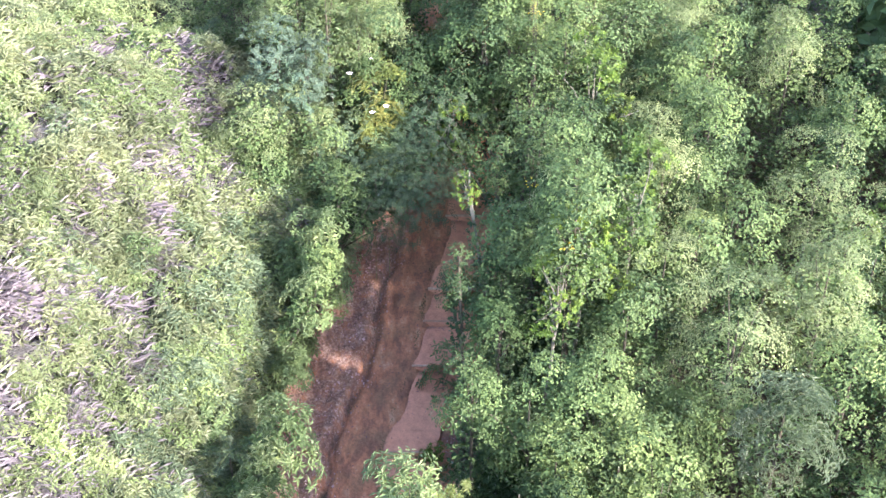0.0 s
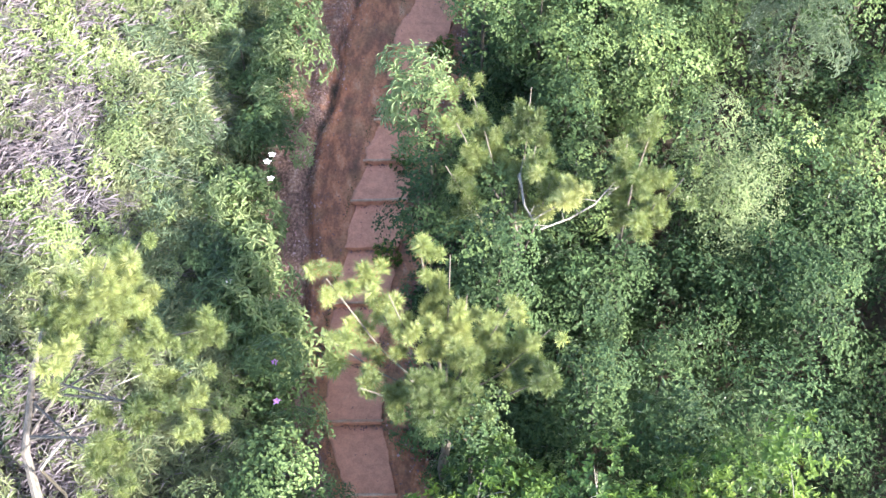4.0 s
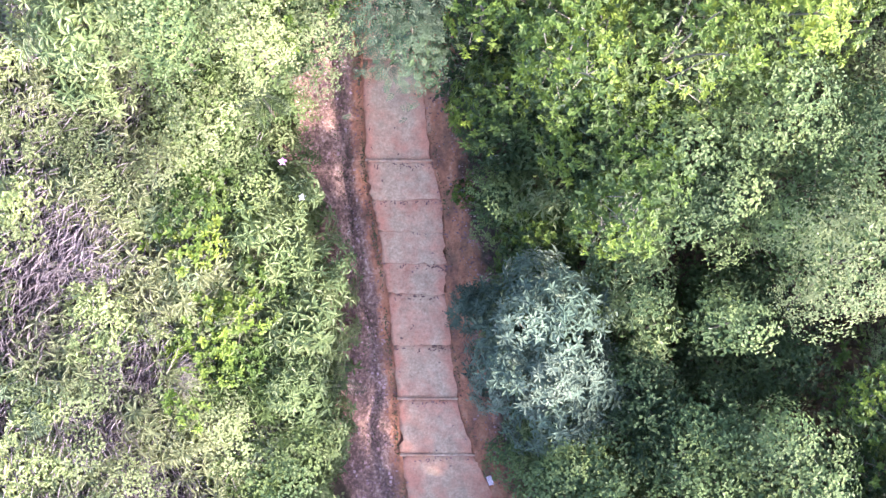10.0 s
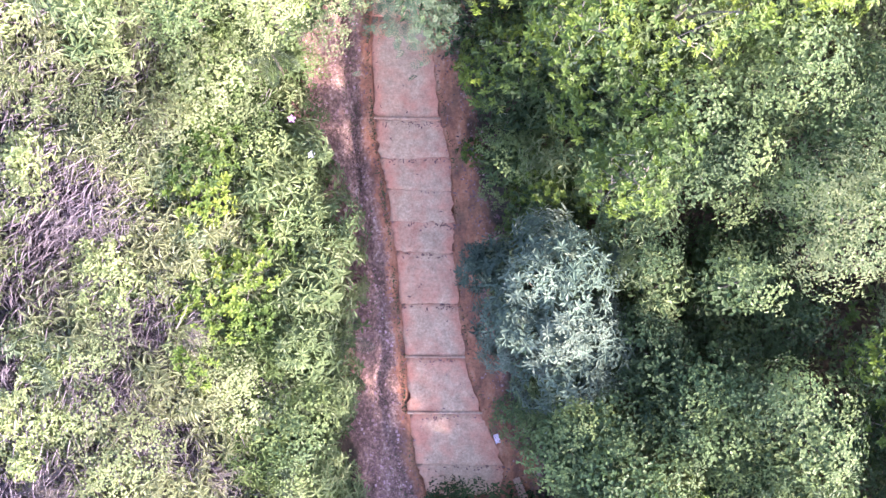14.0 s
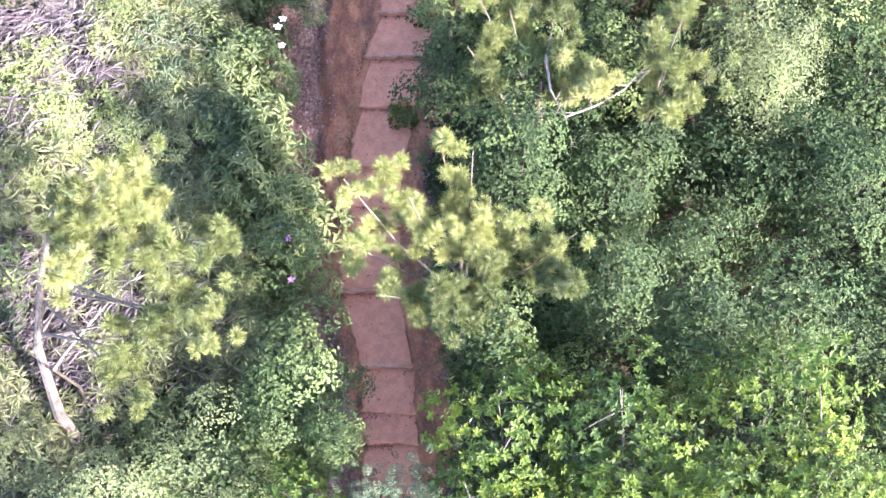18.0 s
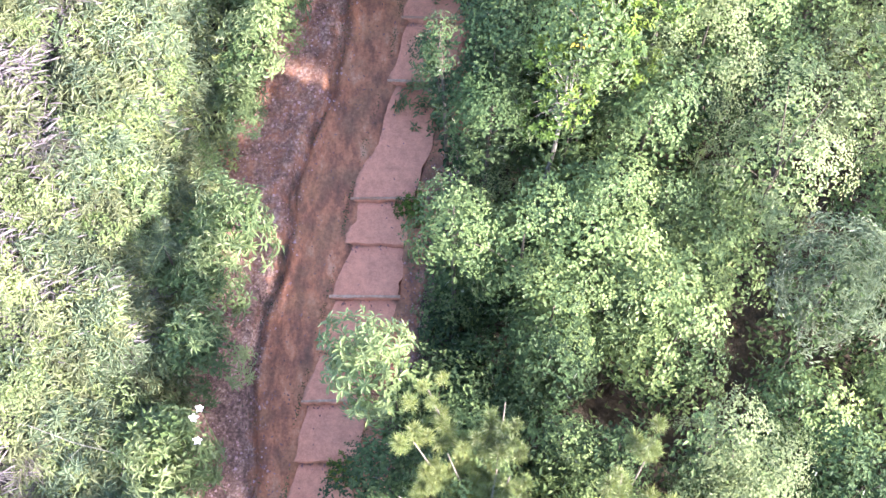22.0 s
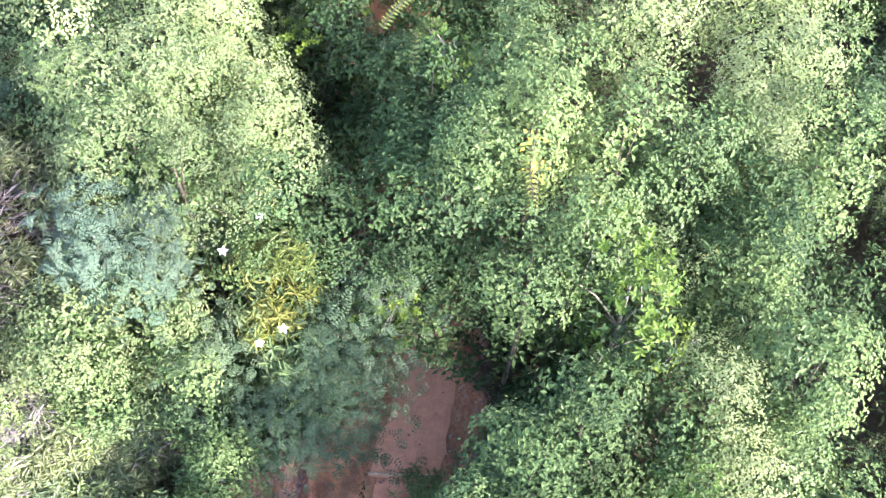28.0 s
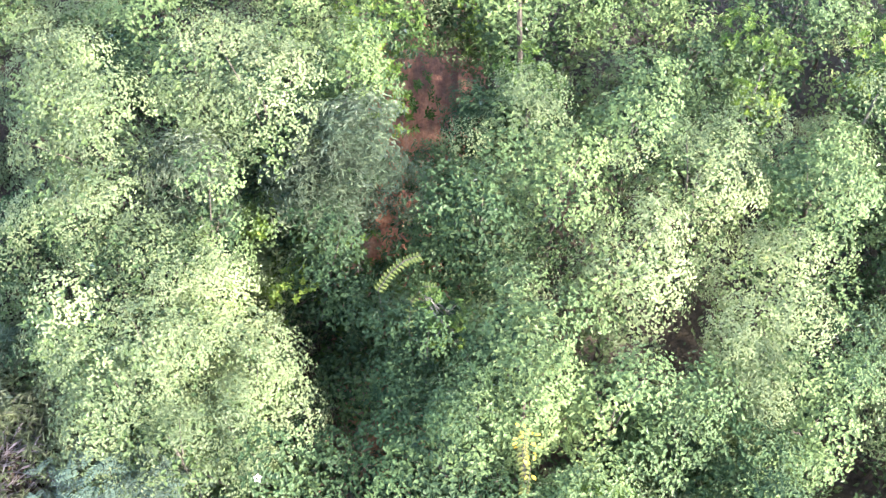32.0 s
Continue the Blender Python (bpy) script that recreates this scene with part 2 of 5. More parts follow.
def concrete_material(name, stops, dirt):
    """Weathered concrete with red soil washed over it."""
    m, n, l = material(name)
    geo, info = n.new("ShaderNodeNewGeometry"), n.new("ShaderNodeObjectInfo")
    big, fine = n.new("ShaderNodeTexNoise"), n.new("ShaderNodeTexNoise")
    for tex, s, d in ((big, 2.2, 5), (fine, 22.0, 6)):
        tex.inputs["Scale"].default_value, tex.inputs["Detail"].default_value, tex.inputs["Roughness"].default_value = s, d, 0.62
        l.new(geo.outputs["Position"], tex.inputs["Vector"])
    base = ramp(n, stops)
    l.new(fine.outputs["Fac"], base.inputs["Fac"])
    wash = n.new("ShaderNodeMix")
    wash.data_type = "RGBA"
    amount = n.new("ShaderNodeMapRange")
    amount.inputs["From Min"].default_value, amount.inputs["From Max"].default_value = 0.36, 0.68
    amount.inputs["To Max"].default_value = 0.85
    shift = n.new("ShaderNodeMath")
    shift.operation = "MULTIPLY_ADD"
    shift.inputs[1].default_value = 0.14
    l.new(info.outputs["Random"], shift.inputs[0])
    side = n.new("ShaderNodeAttribute")
    side.attribute_name = "soiled"
    more = n.new("ShaderNodeMath")
    more.operation = "MULTIPLY_ADD"
    more.inputs[1].default_value = 0.3
    l.new(side.outputs["Fac"], more.inputs[0])
    l.new(big.outputs["Fac"], more.inputs[2])
    l.new(more.outputs[0], shift.inputs[2])
    l.new(shift.outputs[0], amount.inputs["Value"])
    l.new(amount.outputs["Result"], wash.inputs["Factor"])
    l.new(base.outputs["Color"], wash.inputs[6])
    wash.inputs[7].default_value = (*dirt, 1)
    p, o, bump = n.new("ShaderNodeBsdfPrincipled"), n.new("ShaderNodeOutputMaterial"), n.new("ShaderNodeBump")
    p.inputs["Roughness"].default_value = 0.88
    bump.inputs["Strength"].default_value, bump.inputs["Distance"].default_value = 0.4, 0.015
    l.new(fine.outputs["Fac"], bump.inputs["Height"])
    l.new(bump.outputs[0], p.inputs["Normal"])
    damp, grit, stain, both = n.new("ShaderNodeTexNoise"), n.new("ShaderNodeTexNoise"), n.new("ShaderNodeMapRange"), n.new("ShaderNodeMath")
    damp.inputs["Scale"].default_value, damp.inputs["Detail"].default_value, damp.inputs["Roughness"].default_value = 5.5, 7, 0.7
    grit.inputs["Scale"].default_value, grit.inputs["Detail"].default_value = 60.0, 3
    for tex in (damp, grit):
        l.new(geo.outputs["Position"], tex.inputs["Vector"])
    both.operation = "MULTIPLY_ADD"
    both.inputs[1].default_value = 0.45
    l.new(grit.outputs["Fac"], both.inputs[0])
    l.new(damp.outputs["Fac"], both.inputs[2])
    stain.inputs["From Min"].default_value, stain.inputs["From Max"].default_value = 0.5, 0.98
    stain.inputs["To Min"].default_value, stain.inputs["To Max"].default_value = 0.68, 1.2
    l.new(both.outputs[0], stain.inputs["Value"])
    # dark colour for growth on the slab and for shadow on its riser
    growth_shade, rim, where = n.new("ShaderNodeMix"), n.new("ShaderNodeAttribute"), n.new("ShaderNodeMapRange")
    growth_shade.data_type, rim.attribute_name = "RGBA", "algae_shade"
    thick = n.new("ShaderNodeMath")
    thick.operation = "MULTIPLY_ADD"
    thick.inputs[1].default_value = 0.55
    l.new(rim.outputs["Fac"], thick.inputs[0])
    l.new(damp.outputs["Fac"], thick.inputs[2])
    where.inputs["From Min"].default_value, where.inputs["From Max"].default_value, where.inputs["To Max"].default_value = 0.68, 0.95, 0.8
    l.new(thick.outputs[0], where.inputs["Value"])
    l.new(where.outputs["Result"], growth_shade.inputs["Factor"])
    l.new(wash.outputs[2], growth_shade.inputs[6])
    growth_shade.inputs[7].default_value = (0.075, 0.055, 0.038, 1)
    tone = n.new("ShaderNodeHueSaturation")
    l.new(stain.outputs["Result"], tone.inputs["Value"])
    l.new(growth_shade.outputs[2], tone.inputs["Color"])
    l.new(tone.outputs["Color"], p.inputs["Base Color"])
    l.new(p.outputs[0], o.inputs["Surface"])
    return m


M_SOIL = soil_material()
M_STEP = concrete_material("step_concrete", [(0.3, (0.42, 0.262, 0.178)), (0.5, (0.53, 0.352, 0.245)), (0.75, (0.61, 0.435, 0.32))], (0.58, 0.232, 0.155))
M_NOSE = concrete_material("nosing_concrete", [(0.3, (0.4, 0.27, 0.2)), (0.7, (0.64, 0.48, 0.385))], (0.36, 0.19, 0.13))
M_BARK = bark("brown_bark", [(0.3, (0.022, 0.018, 0.014)), (0.7, (0.075, 0.06, 0.048))])
M_GREY = bark("grey_bark", [(0.3, (0.06, 0.054, 0.048)), (0.7, (0.17, 0.155, 0.14))])
M_PINEBARK = bark("pine_bark", [(0.3, (0.06, 0.046, 0.04)), (0.7, (0.16, 0.135, 0.12))])
M_PALEBARK = bark("pale_pine_bark", [(0.3, (0.05, 0.04, 0.036)), (0.7, (0.14, 0.118, 0.11))])
M_LEAF = {
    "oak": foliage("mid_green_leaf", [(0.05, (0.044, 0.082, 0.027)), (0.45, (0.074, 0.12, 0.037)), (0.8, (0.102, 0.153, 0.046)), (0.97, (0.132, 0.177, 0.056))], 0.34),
    # pale olive leaves; also sunlit crowns, with the sunlight in the leaf colour
    "pale": foliage("pale_olive_leaf", [(0.05, (0.105, 0.148, 0.056)), (0.5, (0.142, 0.192, 0.075)), (0.85, (0.172, 0.218, 0.09)), (0.97, (0.2, 0.23, 0.105))], 0.5),
    "rosette": foliage("yellow_green_leaf", [(0.05, (0.024, 0.052, 0.012)), (0.45, (0.054, 0.1, 0.014)), (0.8, (0.104, 0.162, 0.02)), (0.97, (0.18, 0.222, 0.034))], 0.36),
    "blue": foliage("blue_green_leaf", [(0.05, (0.04, 0.072, 0.045)), (0.5, (0.07, 0.112, 0.07)), (0.9, (0.115, 0.155, 0.1)), (0.98, (0.18, 0.16, 0.09))], 0.25, 0.04, 0.6),
    # dark shrubs, and trees whose shade is put into the leaf colour
    "dark": foliage("shade_dark_green_leaf", [(0.05, (0.02, 0.04, 0.016)), (0.5, (0.037, 0.07, 0.023)), (0.9, (0.066, 0.105, 0.034))], 0.32, 0.06, 0.6),
    "lance": foliage("grass_green_leaf", [(0.05, (0.062, 0.105, 0.04)), (0.5, (0.12, 0.176, 0.064)), (0.9, (0.185, 0.235, 0.092))]),
    "feather": foliage("grey_green_leaflet", [(0.05, (0.026, 0.054, 0.026)), (0.5, (0.047, 0.082, 0.04)), (0.9, (0.08, 0.12, 0.06))]),
    "willow": foliage("silvery_leaflet", [(0.05, (0.065, 0.1, 0.05)), (0.5, (0.108, 0.152, 0.078)), (0.9, (0.16, 0.2, 0.11))]),
    "fern": foliage("fern_green", [(0.05, (0.075, 0.108, 0.044)), (0.4, (0.132, 0.17, 0.072)), (0.75, (0.185, 0.22, 0.104)), (0.95, (0.26, 0.265, 0.165))], 0.4, 0.3),
    "bamboo": foliage("yellow_bamboo_leaf", [(0.05, (0.08, 0.12, 0.03)), (0.5, (0.15, 0.185, 0.045)), (0.9, (0.25, 0.25, 0.07))], 0.4),
    # shade inside the crowns put into a darker leaf colour; also the moss
    "shade_moss": foliage("shade_moss_leaf", [(0.05, (0.022, 0.042, 0.018)), (0.5, (0.042, 0.074, 0.03)), (0.9, (0.07, 0.108, 0.044))], 0.3, 0.0, 0.8),
    "straw": foliage("straw_green_leaf", [(0.05, (0.1, 0.15, 0.05)), (0.5, (0.162, 0.225, 0.075)), (0.95, (0.24, 0.3, 0.12))], 0.4, 0.2),
    "mint": foliage("mint_green_leaf", [(0.05, (0.06, 0.1, 0.05)), (0.5, (0.115, 0.165, 0.085)), (0.95, (0.19, 0.23, 0.125))], 0.4),
    "pine": foliage("pine_needle", [(0.05, (0.085, 0.12, 0.032)), (0.5, (0.168, 0.215, 0.06)), (0.9, (0.26, 0.295, 0.1))], 0.35),
}
M_DRY = foliage("dry_fern_stalk", [(0.05, (0.052, 0.046, 0.05)), (0.5, (0.11, 0.1, 0.106)), (0.9, (0.2, 0.186, 0.192))], 0.15, 0.05)
M_LITTER = foliage("fallen_leaf", [(0.1, (0.08, 0.045, 0.04)), (0.6, (0.2, 0.13, 0.11)), (0.95, (0.45, 0.36, 0.32))], 0.1, 0.1)
M_STONE = foliage("loose_stone", [(0.1, (0.14, 0.075, 0.055)), (0.55, (0.27, 0.17, 0.14)), (0.85, (0.33, 0.24, 0.21)), (0.97, (0.5, 0.42, 0.38))], 0.0, 0.0, 0.9)
M_STRAW = foliage("straw_grass", [(0.05, (0.07, 0.068, 0.052)), (0.5, (0.115, 0.112, 0.088)), (0.9, (0.175, 0.17, 0.14))], 0.3, 0.1)
M_YELLOW = foliage("yellow_leaf", [(0.1, (0.4, 0.32, 0.03)), (0.9, (0.62, 0.5, 0.06))], 0.4)
M_RUST = foliage("rust_needle", [(0.1, (0.07, 0.038, 0.026)), (0.9, (0.14, 0.08, 0.052))], 0.2, 0.0)
M_DEADWOOD = bark("bleached_wood", [(0.3, (0.1, 0.088, 0.082)), (0.7, (0.22, 0.2, 0.19))], 9.0)
M_PINK = foliage("pink_petal", [(0.2, (0.5, 0.2, 0.55)), (0.9, (0.75, 0.45, 0.75))], 0.3)
M_WHITE = foliage("white_petal", [(0.2, (0.75, 0.7, 0.66)), (0.9, (0.85, 0.82, 0.8))], 0.3)


# ---- mesh tools ----
def mesh_of(name, verts, faces, mat):
    me = bpy.data.meshes.new(name)
    me.from_pydata(verts if isinstance(verts, list) else verts.tolist(), [], faces if isinstance(faces, list) else faces.tolist())
    me.materials.append(mat)
    me.update()
    return me


def part(name, me, parent, m=None, label=""):
    ob = new(name, me)
    ob.parent = parent
    if m is not None:
        ob.matrix_local = m
    return tagged(ob, label)


def thing(name, m, label, category, group="", kind=""):
    ob = new(name)
    ob.empty_display_size = 0.2
    ob.matrix_world = m
    return tagged(ob, label, category, group, kind)


def unit(v):
    return v / np.maximum(np.linalg.norm(v, axis=-1, keepdims=True), 1e-9)


def tube(points, radii, sides=6):
    pts, verts, faces = [Vector(p) for p in points], [], []
    for i, p in enumerate(pts):
        d = (pts[min(i + 1, len(pts) - 1)] - pts[max(i - 1, 0)]).normalized()
        a = d.orthogonal().normalized()
        b = d.cross(a)
        for k in range(sides):
            w = 2 * math.pi * k / sides
            verts.append(p + (a * math.cos(w) + b * math.sin(w)) * radii[i])
    for i in range(len(pts) - 1):
        for k in range(sides):
            k2 = (k + 1) % sides
            faces.append((i * sides + k, i * sides + k2, (i + 1) * sides + k2, (i + 1) * sides + k))
    faces.append(tuple(range(sides))[::-1])
    faces.append(tuple(len(verts) - sides + k for k in range(sides)))
    return [tuple(v) for v in verts], faces


def blades(base, way, up, length, width, fold=0.25, droop=0.12, full=False):
    """Leaves as folded blades: base points, directions, face normals."""
    n = len(base)
    length, width = np.broadcast_to(length, (n,))[:, None], np.broadcast_to(width, (n,))[:, None]
    side = unit(np.cross(way, up))
    up = np.cross(side, way)
    tip = base + way * length - up * droop * length
    if full:
        at = [(0.32, 0.42), (0.68, 0.36)]
    else:
        at = [(0.5, 0.5)]
    cols = [base]
    for a, w in at:
        cols.append(base + way * length * a + side * width * w + up * (fold * width * w - 0.25 * droop * length * a))
    cols.append(tip)
    for a, w in reversed(at):
        cols.append(base + way * length * a - side * width * w + up * (fold * width * w - 0.25 * droop * length * a))
    k = len(cols)
    verts = np.stack(cols, 1).reshape(-1, 3)
    first = np.arange(n)[:, None] * k
    h = k // 2
    faces = np.concatenate([first + np.arange(h + 1), first + np.array([0] + list(range(h, k)))], 0)
    return verts, faces


def join(pieces):
    verts, faces, base = [], [], 0
    for v, f in pieces:
        verts.append(np.asarray(v))
        faces += [tuple(int(i) + base for i in q) for q in (f.tolist() if isinstance(f, np.ndarray) else f)]
        base += len(v)
    return np.concatenate(verts), faces


# ---- leaf clumps, one kind of spray per kind of plant ----
CLUMP = 0.42     # radius of one clump


def spray(rng, shoots, leaves, length, width, rise=0.3, flat=0.62, full=False, droop=0.12, loose=0.0):
    """A clump of leafy shoots: tips over a ragged dome, leaves in whorls round each tip."""
    d = unit(rng.normal(size=(shoots, 3)))
    d[:, 2] = np.abs(d[:, 2]) * 1.0 - 0.22
    lump = 0.62 + 0.5 * rng.random((shoots, 1)) ** 0.8
    tip = d * lump * CLUMP * np.array([1, 1, flat])
    axis = unit(d + np.array([0, 0, 0.9]) + rng.normal(scale=0.25, size=(shoots, 3)))
    a = unit(np.cross(axis, rng.normal(size=(shoots, 3))))
    b = np.cross(axis, a)
    base, way, up = [], [], []
    for k in range(leaves):
        w = 2.39996 * k + rng.random((shoots, 1)) * 0.7
        out = a * np.cos(w) + b * np.sin(w)
        r = rise * (0.3 + 1.1 * k / leaves) + rng.normal(scale=0.15, size=(shoots, 1))
        way.append(unit(out + axis * r))
        up.append(unit(axis - out * 0.3))
        base.append(tip + axis * (0.06 * (k / leaves - 0.6)) * (length / 0.08) + rng.normal(scale=loose, size=(shoots, 3)) * np.array([1, 1, 0.6]))
    base, way, up = (np.concatenate(q) for q in (base, way, up))
    n = len(base)
    return blades(base, way, up, length * rng.uniform(0.7, 1.2, n), width * rng.uniform(0.75, 1.2, n), 0.3, droop, full)


def pinnate(rng, fronds, pairs, frond, length, width, sag=0.35, lift=0.45, spread=0.6, tilt=0.7, stalked=True):
    """A clump of feather-shaped leaves: leaflets in pairs along drooping stalks."""
    base, way, up, lens = [], [], [], []
    stalks = []
    for i in range(fronds):
        w = rng.random() * 2 * math.pi
        out = np.array([math.cos(w), math.sin(w), 0])
        side = np.array([-out[1], out[0], 0])
        start = np.array([*(rng.normal(size=2) * CLUMP * spread * 0.5), rng.uniform(-0.1, 0.16)])
        fl = frond * rng.uniform(0.7, 1.15)
        el = lift * rng.uniform(0.3, 1.3)
        pts = []
        for k in range(pairs):
            s = (k + 1) / pairs
            p = start + out * fl * s * math.cos(el) + np.array([0, 0, fl * (s * math.sin(el) - sag * s * s)])
            pts.append(p)
            tan = unit(out * math.cos(el) + np.array([0, 0, math.sin(el) - 2 * sag * s]))
            nrm = np.cross(side, tan) * -1
            nrm = nrm if nrm[2] > 0 else -nrm
            grow = math.sin(math.pi * min(1, 0.12 + 0.85 * s)) ** 0.6 * (1.25 - 0.5 * s)
            for sgn in (-1, 1):
                base.append(p)
                way.append(unit(side * sgn + tan * tilt + rng.normal(scale=0.08, size=3)))
                up.append(nrm)
                lens.append(length * grow)
        stalks.append(tube([start, pts[len(pts) // 2], pts[-1]], [0.006, 0.004, 0.002], 3))
    lens = np.array(lens)
    if not stalked:
        return blades(np.array(base), np.array(way), np.array(up), lens, np.full(len(lens), width), 0.2, 0.15)
    return join([blades(np.array(base), np.array(way), np.array(up), lens, np.full(len(lens), width), 0.2, 0.15)] + stalks)


def tuft(rng, needles=240, length=0.19):
    """A pine shoot: long needles standing out all round its end."""
    d = unit(rng.normal(size=(needles, 3)) + np.array([0, 0, 0.55]))
    base = np.stack([rng.normal(scale=0.012, size=needles), rng.normal(scale=0.012, size=needles), rng.uniform(-0.08, 0.04, needles)], 1)
    return blades(base, d, unit(rng.normal(size=(needles, 3))), length * rng.uniform(0.65, 1.1, needles), np.full(needles, 0.0085), 0.0, 0.1)


def library(name, mat, make, count):
    return [mesh_of(name, *make(np.random.default_rng(100 + i * 7 + len(name))), mat) for i in range(count)]


SPRAYS = {
    "oak": library("oak_clump", M_LEAF["oak"], lambda r: spray(r, 76, 4, 0.068, 0.04, 0.35, loose=0.03), 7),
    "pale": library("pale_clump", M_LEAF["pale"], lambda r: spray(r, 88, 5, 0.05, 0.027, 0.35, loose=0.04), 5),
    "rosette": library("rosette_clump", M_LEAF["rosette"], lambda r: spray(r, 26, 8, 0.088, 0.045, 0.5, 0.6), 6),
    "blue": library("blue_clump", M_LEAF["blue"], lambda r: spray(r, 40, 9, 0.135, 0.04, 0.3, 0.55, False), 4),
    "dark": library("dark_clump", M_LEAF["dark"], lambda r: spray(r, 58, 4, 0.075, 0.043, 0.35, loose=0.03), 5),
    "lance": library("lance_clump", M_LEAF["lance"], lambda r: spray(r, 21, 8, 0.17, 0.05, 0.45, 0.6, False, 0.3), 5),
    "feather": library("feather_clump", M_LEAF["feather"], lambda r: pinnate(r, 52, 6, 0.25, 0.062, 0.022, 0.4, 0.5, 1.7, 0.45, False), 4),
    "willow": library("willow_clump", M_LEAF["willow"], lambda r: spray(r, 44, 8, 0.105, 0.019, 0.25, 0.62, False, 0.55, loose=0.035), 4),
}
SPRAYS["acacia"] = library("acacia_clump", M_LEAF["blue"], lambda r: pinnate(r, 34, 9, 0.34, 0.075, 0.02, 0.4, 0.45, 1.5, 0.6, False), 4)
SPRAYS["bamboo"] = library("bamboo_clump", M_LEAF["bamboo"], lambda r: spray(r, 24, 8, 0.2, 0.034, 0.4, 0.7, False, 0.35), 3)
TUFTS = [tuft(np.random.default_rng(110 + 7 * i)) for i in range(4)]

# ---- the lie of the land ----
# nosings of the steps, from the lowest to the highest: y, left end, right end
NOSINGS = [
    (-6.0, -0.2, 1.1), (-4.62, -0.35, 1.06), (-3.6, -0.33, 1.05), (-2.6, -0.5, 0.93), (-2.02, -0.72, 0.98), (-1.04, -0.88, 0.53), (0.04, -0.94, 0.19),
    (1.09, -1.06, 0.07), (2.07, -1.16, -0.04), (2.65, -1.24, -0.05), (3.25, -1.34, -0.1), (3.86, -1.47, -0.13), (4.57, -1.57, -0.33),
    (6.5, -1.66, -0.6), (7.7, -1.64, -0.55), (9.03, -1.62, -0.6), (9.6, -1.69, -0.68), (10.47, -1.7, -0.72), (11.93, -2.17, -1.04),
    (13.2, -2.14, -1.02), (13.63, -2.19, -1.1), (14.42, -2.07, -0.95), (15.69, -1.89, -0.75), (16.75, -1.77, -0.6),
    (17.7, -1.53, -0.35), (18.68, -1.31, -0.03), (19.73, -1.06, 0.06), (20.58, -0.96, 0.21), (22.95, -0.3, 0.93),
    (24.28, -0.05, 1.2), (25.29, 0.07, 1.27), (27.76, 0.52, 1.72)]
NOSINGS += [(29.2 + 1.6 * k, 0.6 - 0.05 * k, 1.8 - 0.05 * k) for k in range(3)]
NY, NL, NR = (np.array(q) for q in zip(*NOSINGS))
LEFT_Y, LEFT_W = [-9, -3, 2, 5, 9, 12, 15, 18, 22, 26, 29], [1.0, 1.2, 1.1, 1.4, 0.75, 0.95, 1.65, 2.45, 2.65, 2.2, 1.1]
RIGHT_Y, RIGHT_W = [-9, -2, 3, 6, 9, 15, 24, 29], [0.6, 0.75, 0.75, 0.6, 0.8, 0.6, 0.6, 0.5]


def slope(y):
    return -0.1 + 0.165 * np.clip(y, -60, 70)


def smooth(t):
    t = np.clip(t, 0, 1)
    return t * t * (3 - 2 * t)


def wobble(x, y, s):
    return np.sin(x * 1.7 * s + 1.3 * np.sin(y * 1.1 * s)) * np.sin(y * 1.9 * s + 0.7 * np.cos(x * 1.3 * s + 2))


def edges(y):
    return (np.interp(y, NY, NL) - np.interp(y, LEFT_Y, LEFT_W) + 0.12 * np.sin(y * 2.3) + 0.07 * np.sin(y * 6.1),
            np.interp(y, NY, NR) + np.interp(y, RIGHT_Y, RIGHT_W) + 0.1 * np.sin(y * 2.9 + 1))


def gully_line(y):
    """The channel that rain has cut along the foot of the bank."""
    return np.interp(y, NY, NL) - np.interp(y, [-9, 0, 8, 14, 18, 28], [0.55, 0.5, 0.5, 0.55, 1.15, 1.15]) + 0.06 * np.sin(y * 1.7) + 0.03 * np.sin(y * 5.3 + 1)


def land(x, y):
    """Height of the ground."""
    x, y = np.asarray(x, float), np.asarray(y, float)
    l, r = edges(y)
    sl, sr = np.interp(y, NY, NL), np.interp(y, NY, NR)
    d, e = l - x, x - r
    z = slope(y) - 0.05 + 0.035 * wobble(x, y, 1.3) + 0.02 * wobble(x, y, 4.0)
    wash = smooth((y - 14) / 3) * (0.08 + 0.03 * wobble(x * 0.4, y, 2.1)) + smooth((y - 19) / 1.5) * (0.05 + 0.06 * wobble(x * 0.3, y, 1.5))
    z = z - 0.2 * smooth((x - sl - wash + 0.03) / 0.12) * smooth((sr + 0.03 - x) / 0.12) + (0.035 * smooth((y - 14) / 3) + 0.012 * smooth((y - 19) / 1.5)) * smooth((sl + wash - x) / 0.3)
    g = gully_line(y)
    z = z - (0.13 + 0.09 * smooth((y - 10) / 5)) * np.exp(-((x - g) / 0.085) ** 2) + 0.06 * np.exp(-((x - g + 0.26) / 0.14) ** 2) + 0.03 * np.exp(-((x - g - 0.22) / 0.1) ** 2)
    z = z - 0.07 * np.exp(-((x - g - 0.34 - 0.05 * np.sin(y * 2.9)) / 0.05) ** 2) * smooth((y - 12) / 4)
    bank = 1.6 * smooth((d + 0.25) / 1.2) + 0.75 * np.clip(d - 0.7, 0, 4) + 0.3 * np.clip(d - 4.7, 0, 8) + 0.18 * wobble(x, y, 0.8) * smooth(d)
    bank = bank * np.interp(y, [-9, 4, 9, 14, 17, 25, 28, 33], [0.85, 0.85, 1.0, 1.0, 1.22, 1.22, 0.9, 0.5])
    side = 0.25 * smooth((e + 0.1) / 0.6) - 0.06 * np.clip(e - 0.5, 0, 12) + 0.1 * wobble(x, y, 1.0) * smooth(e)
    return z + bank + side


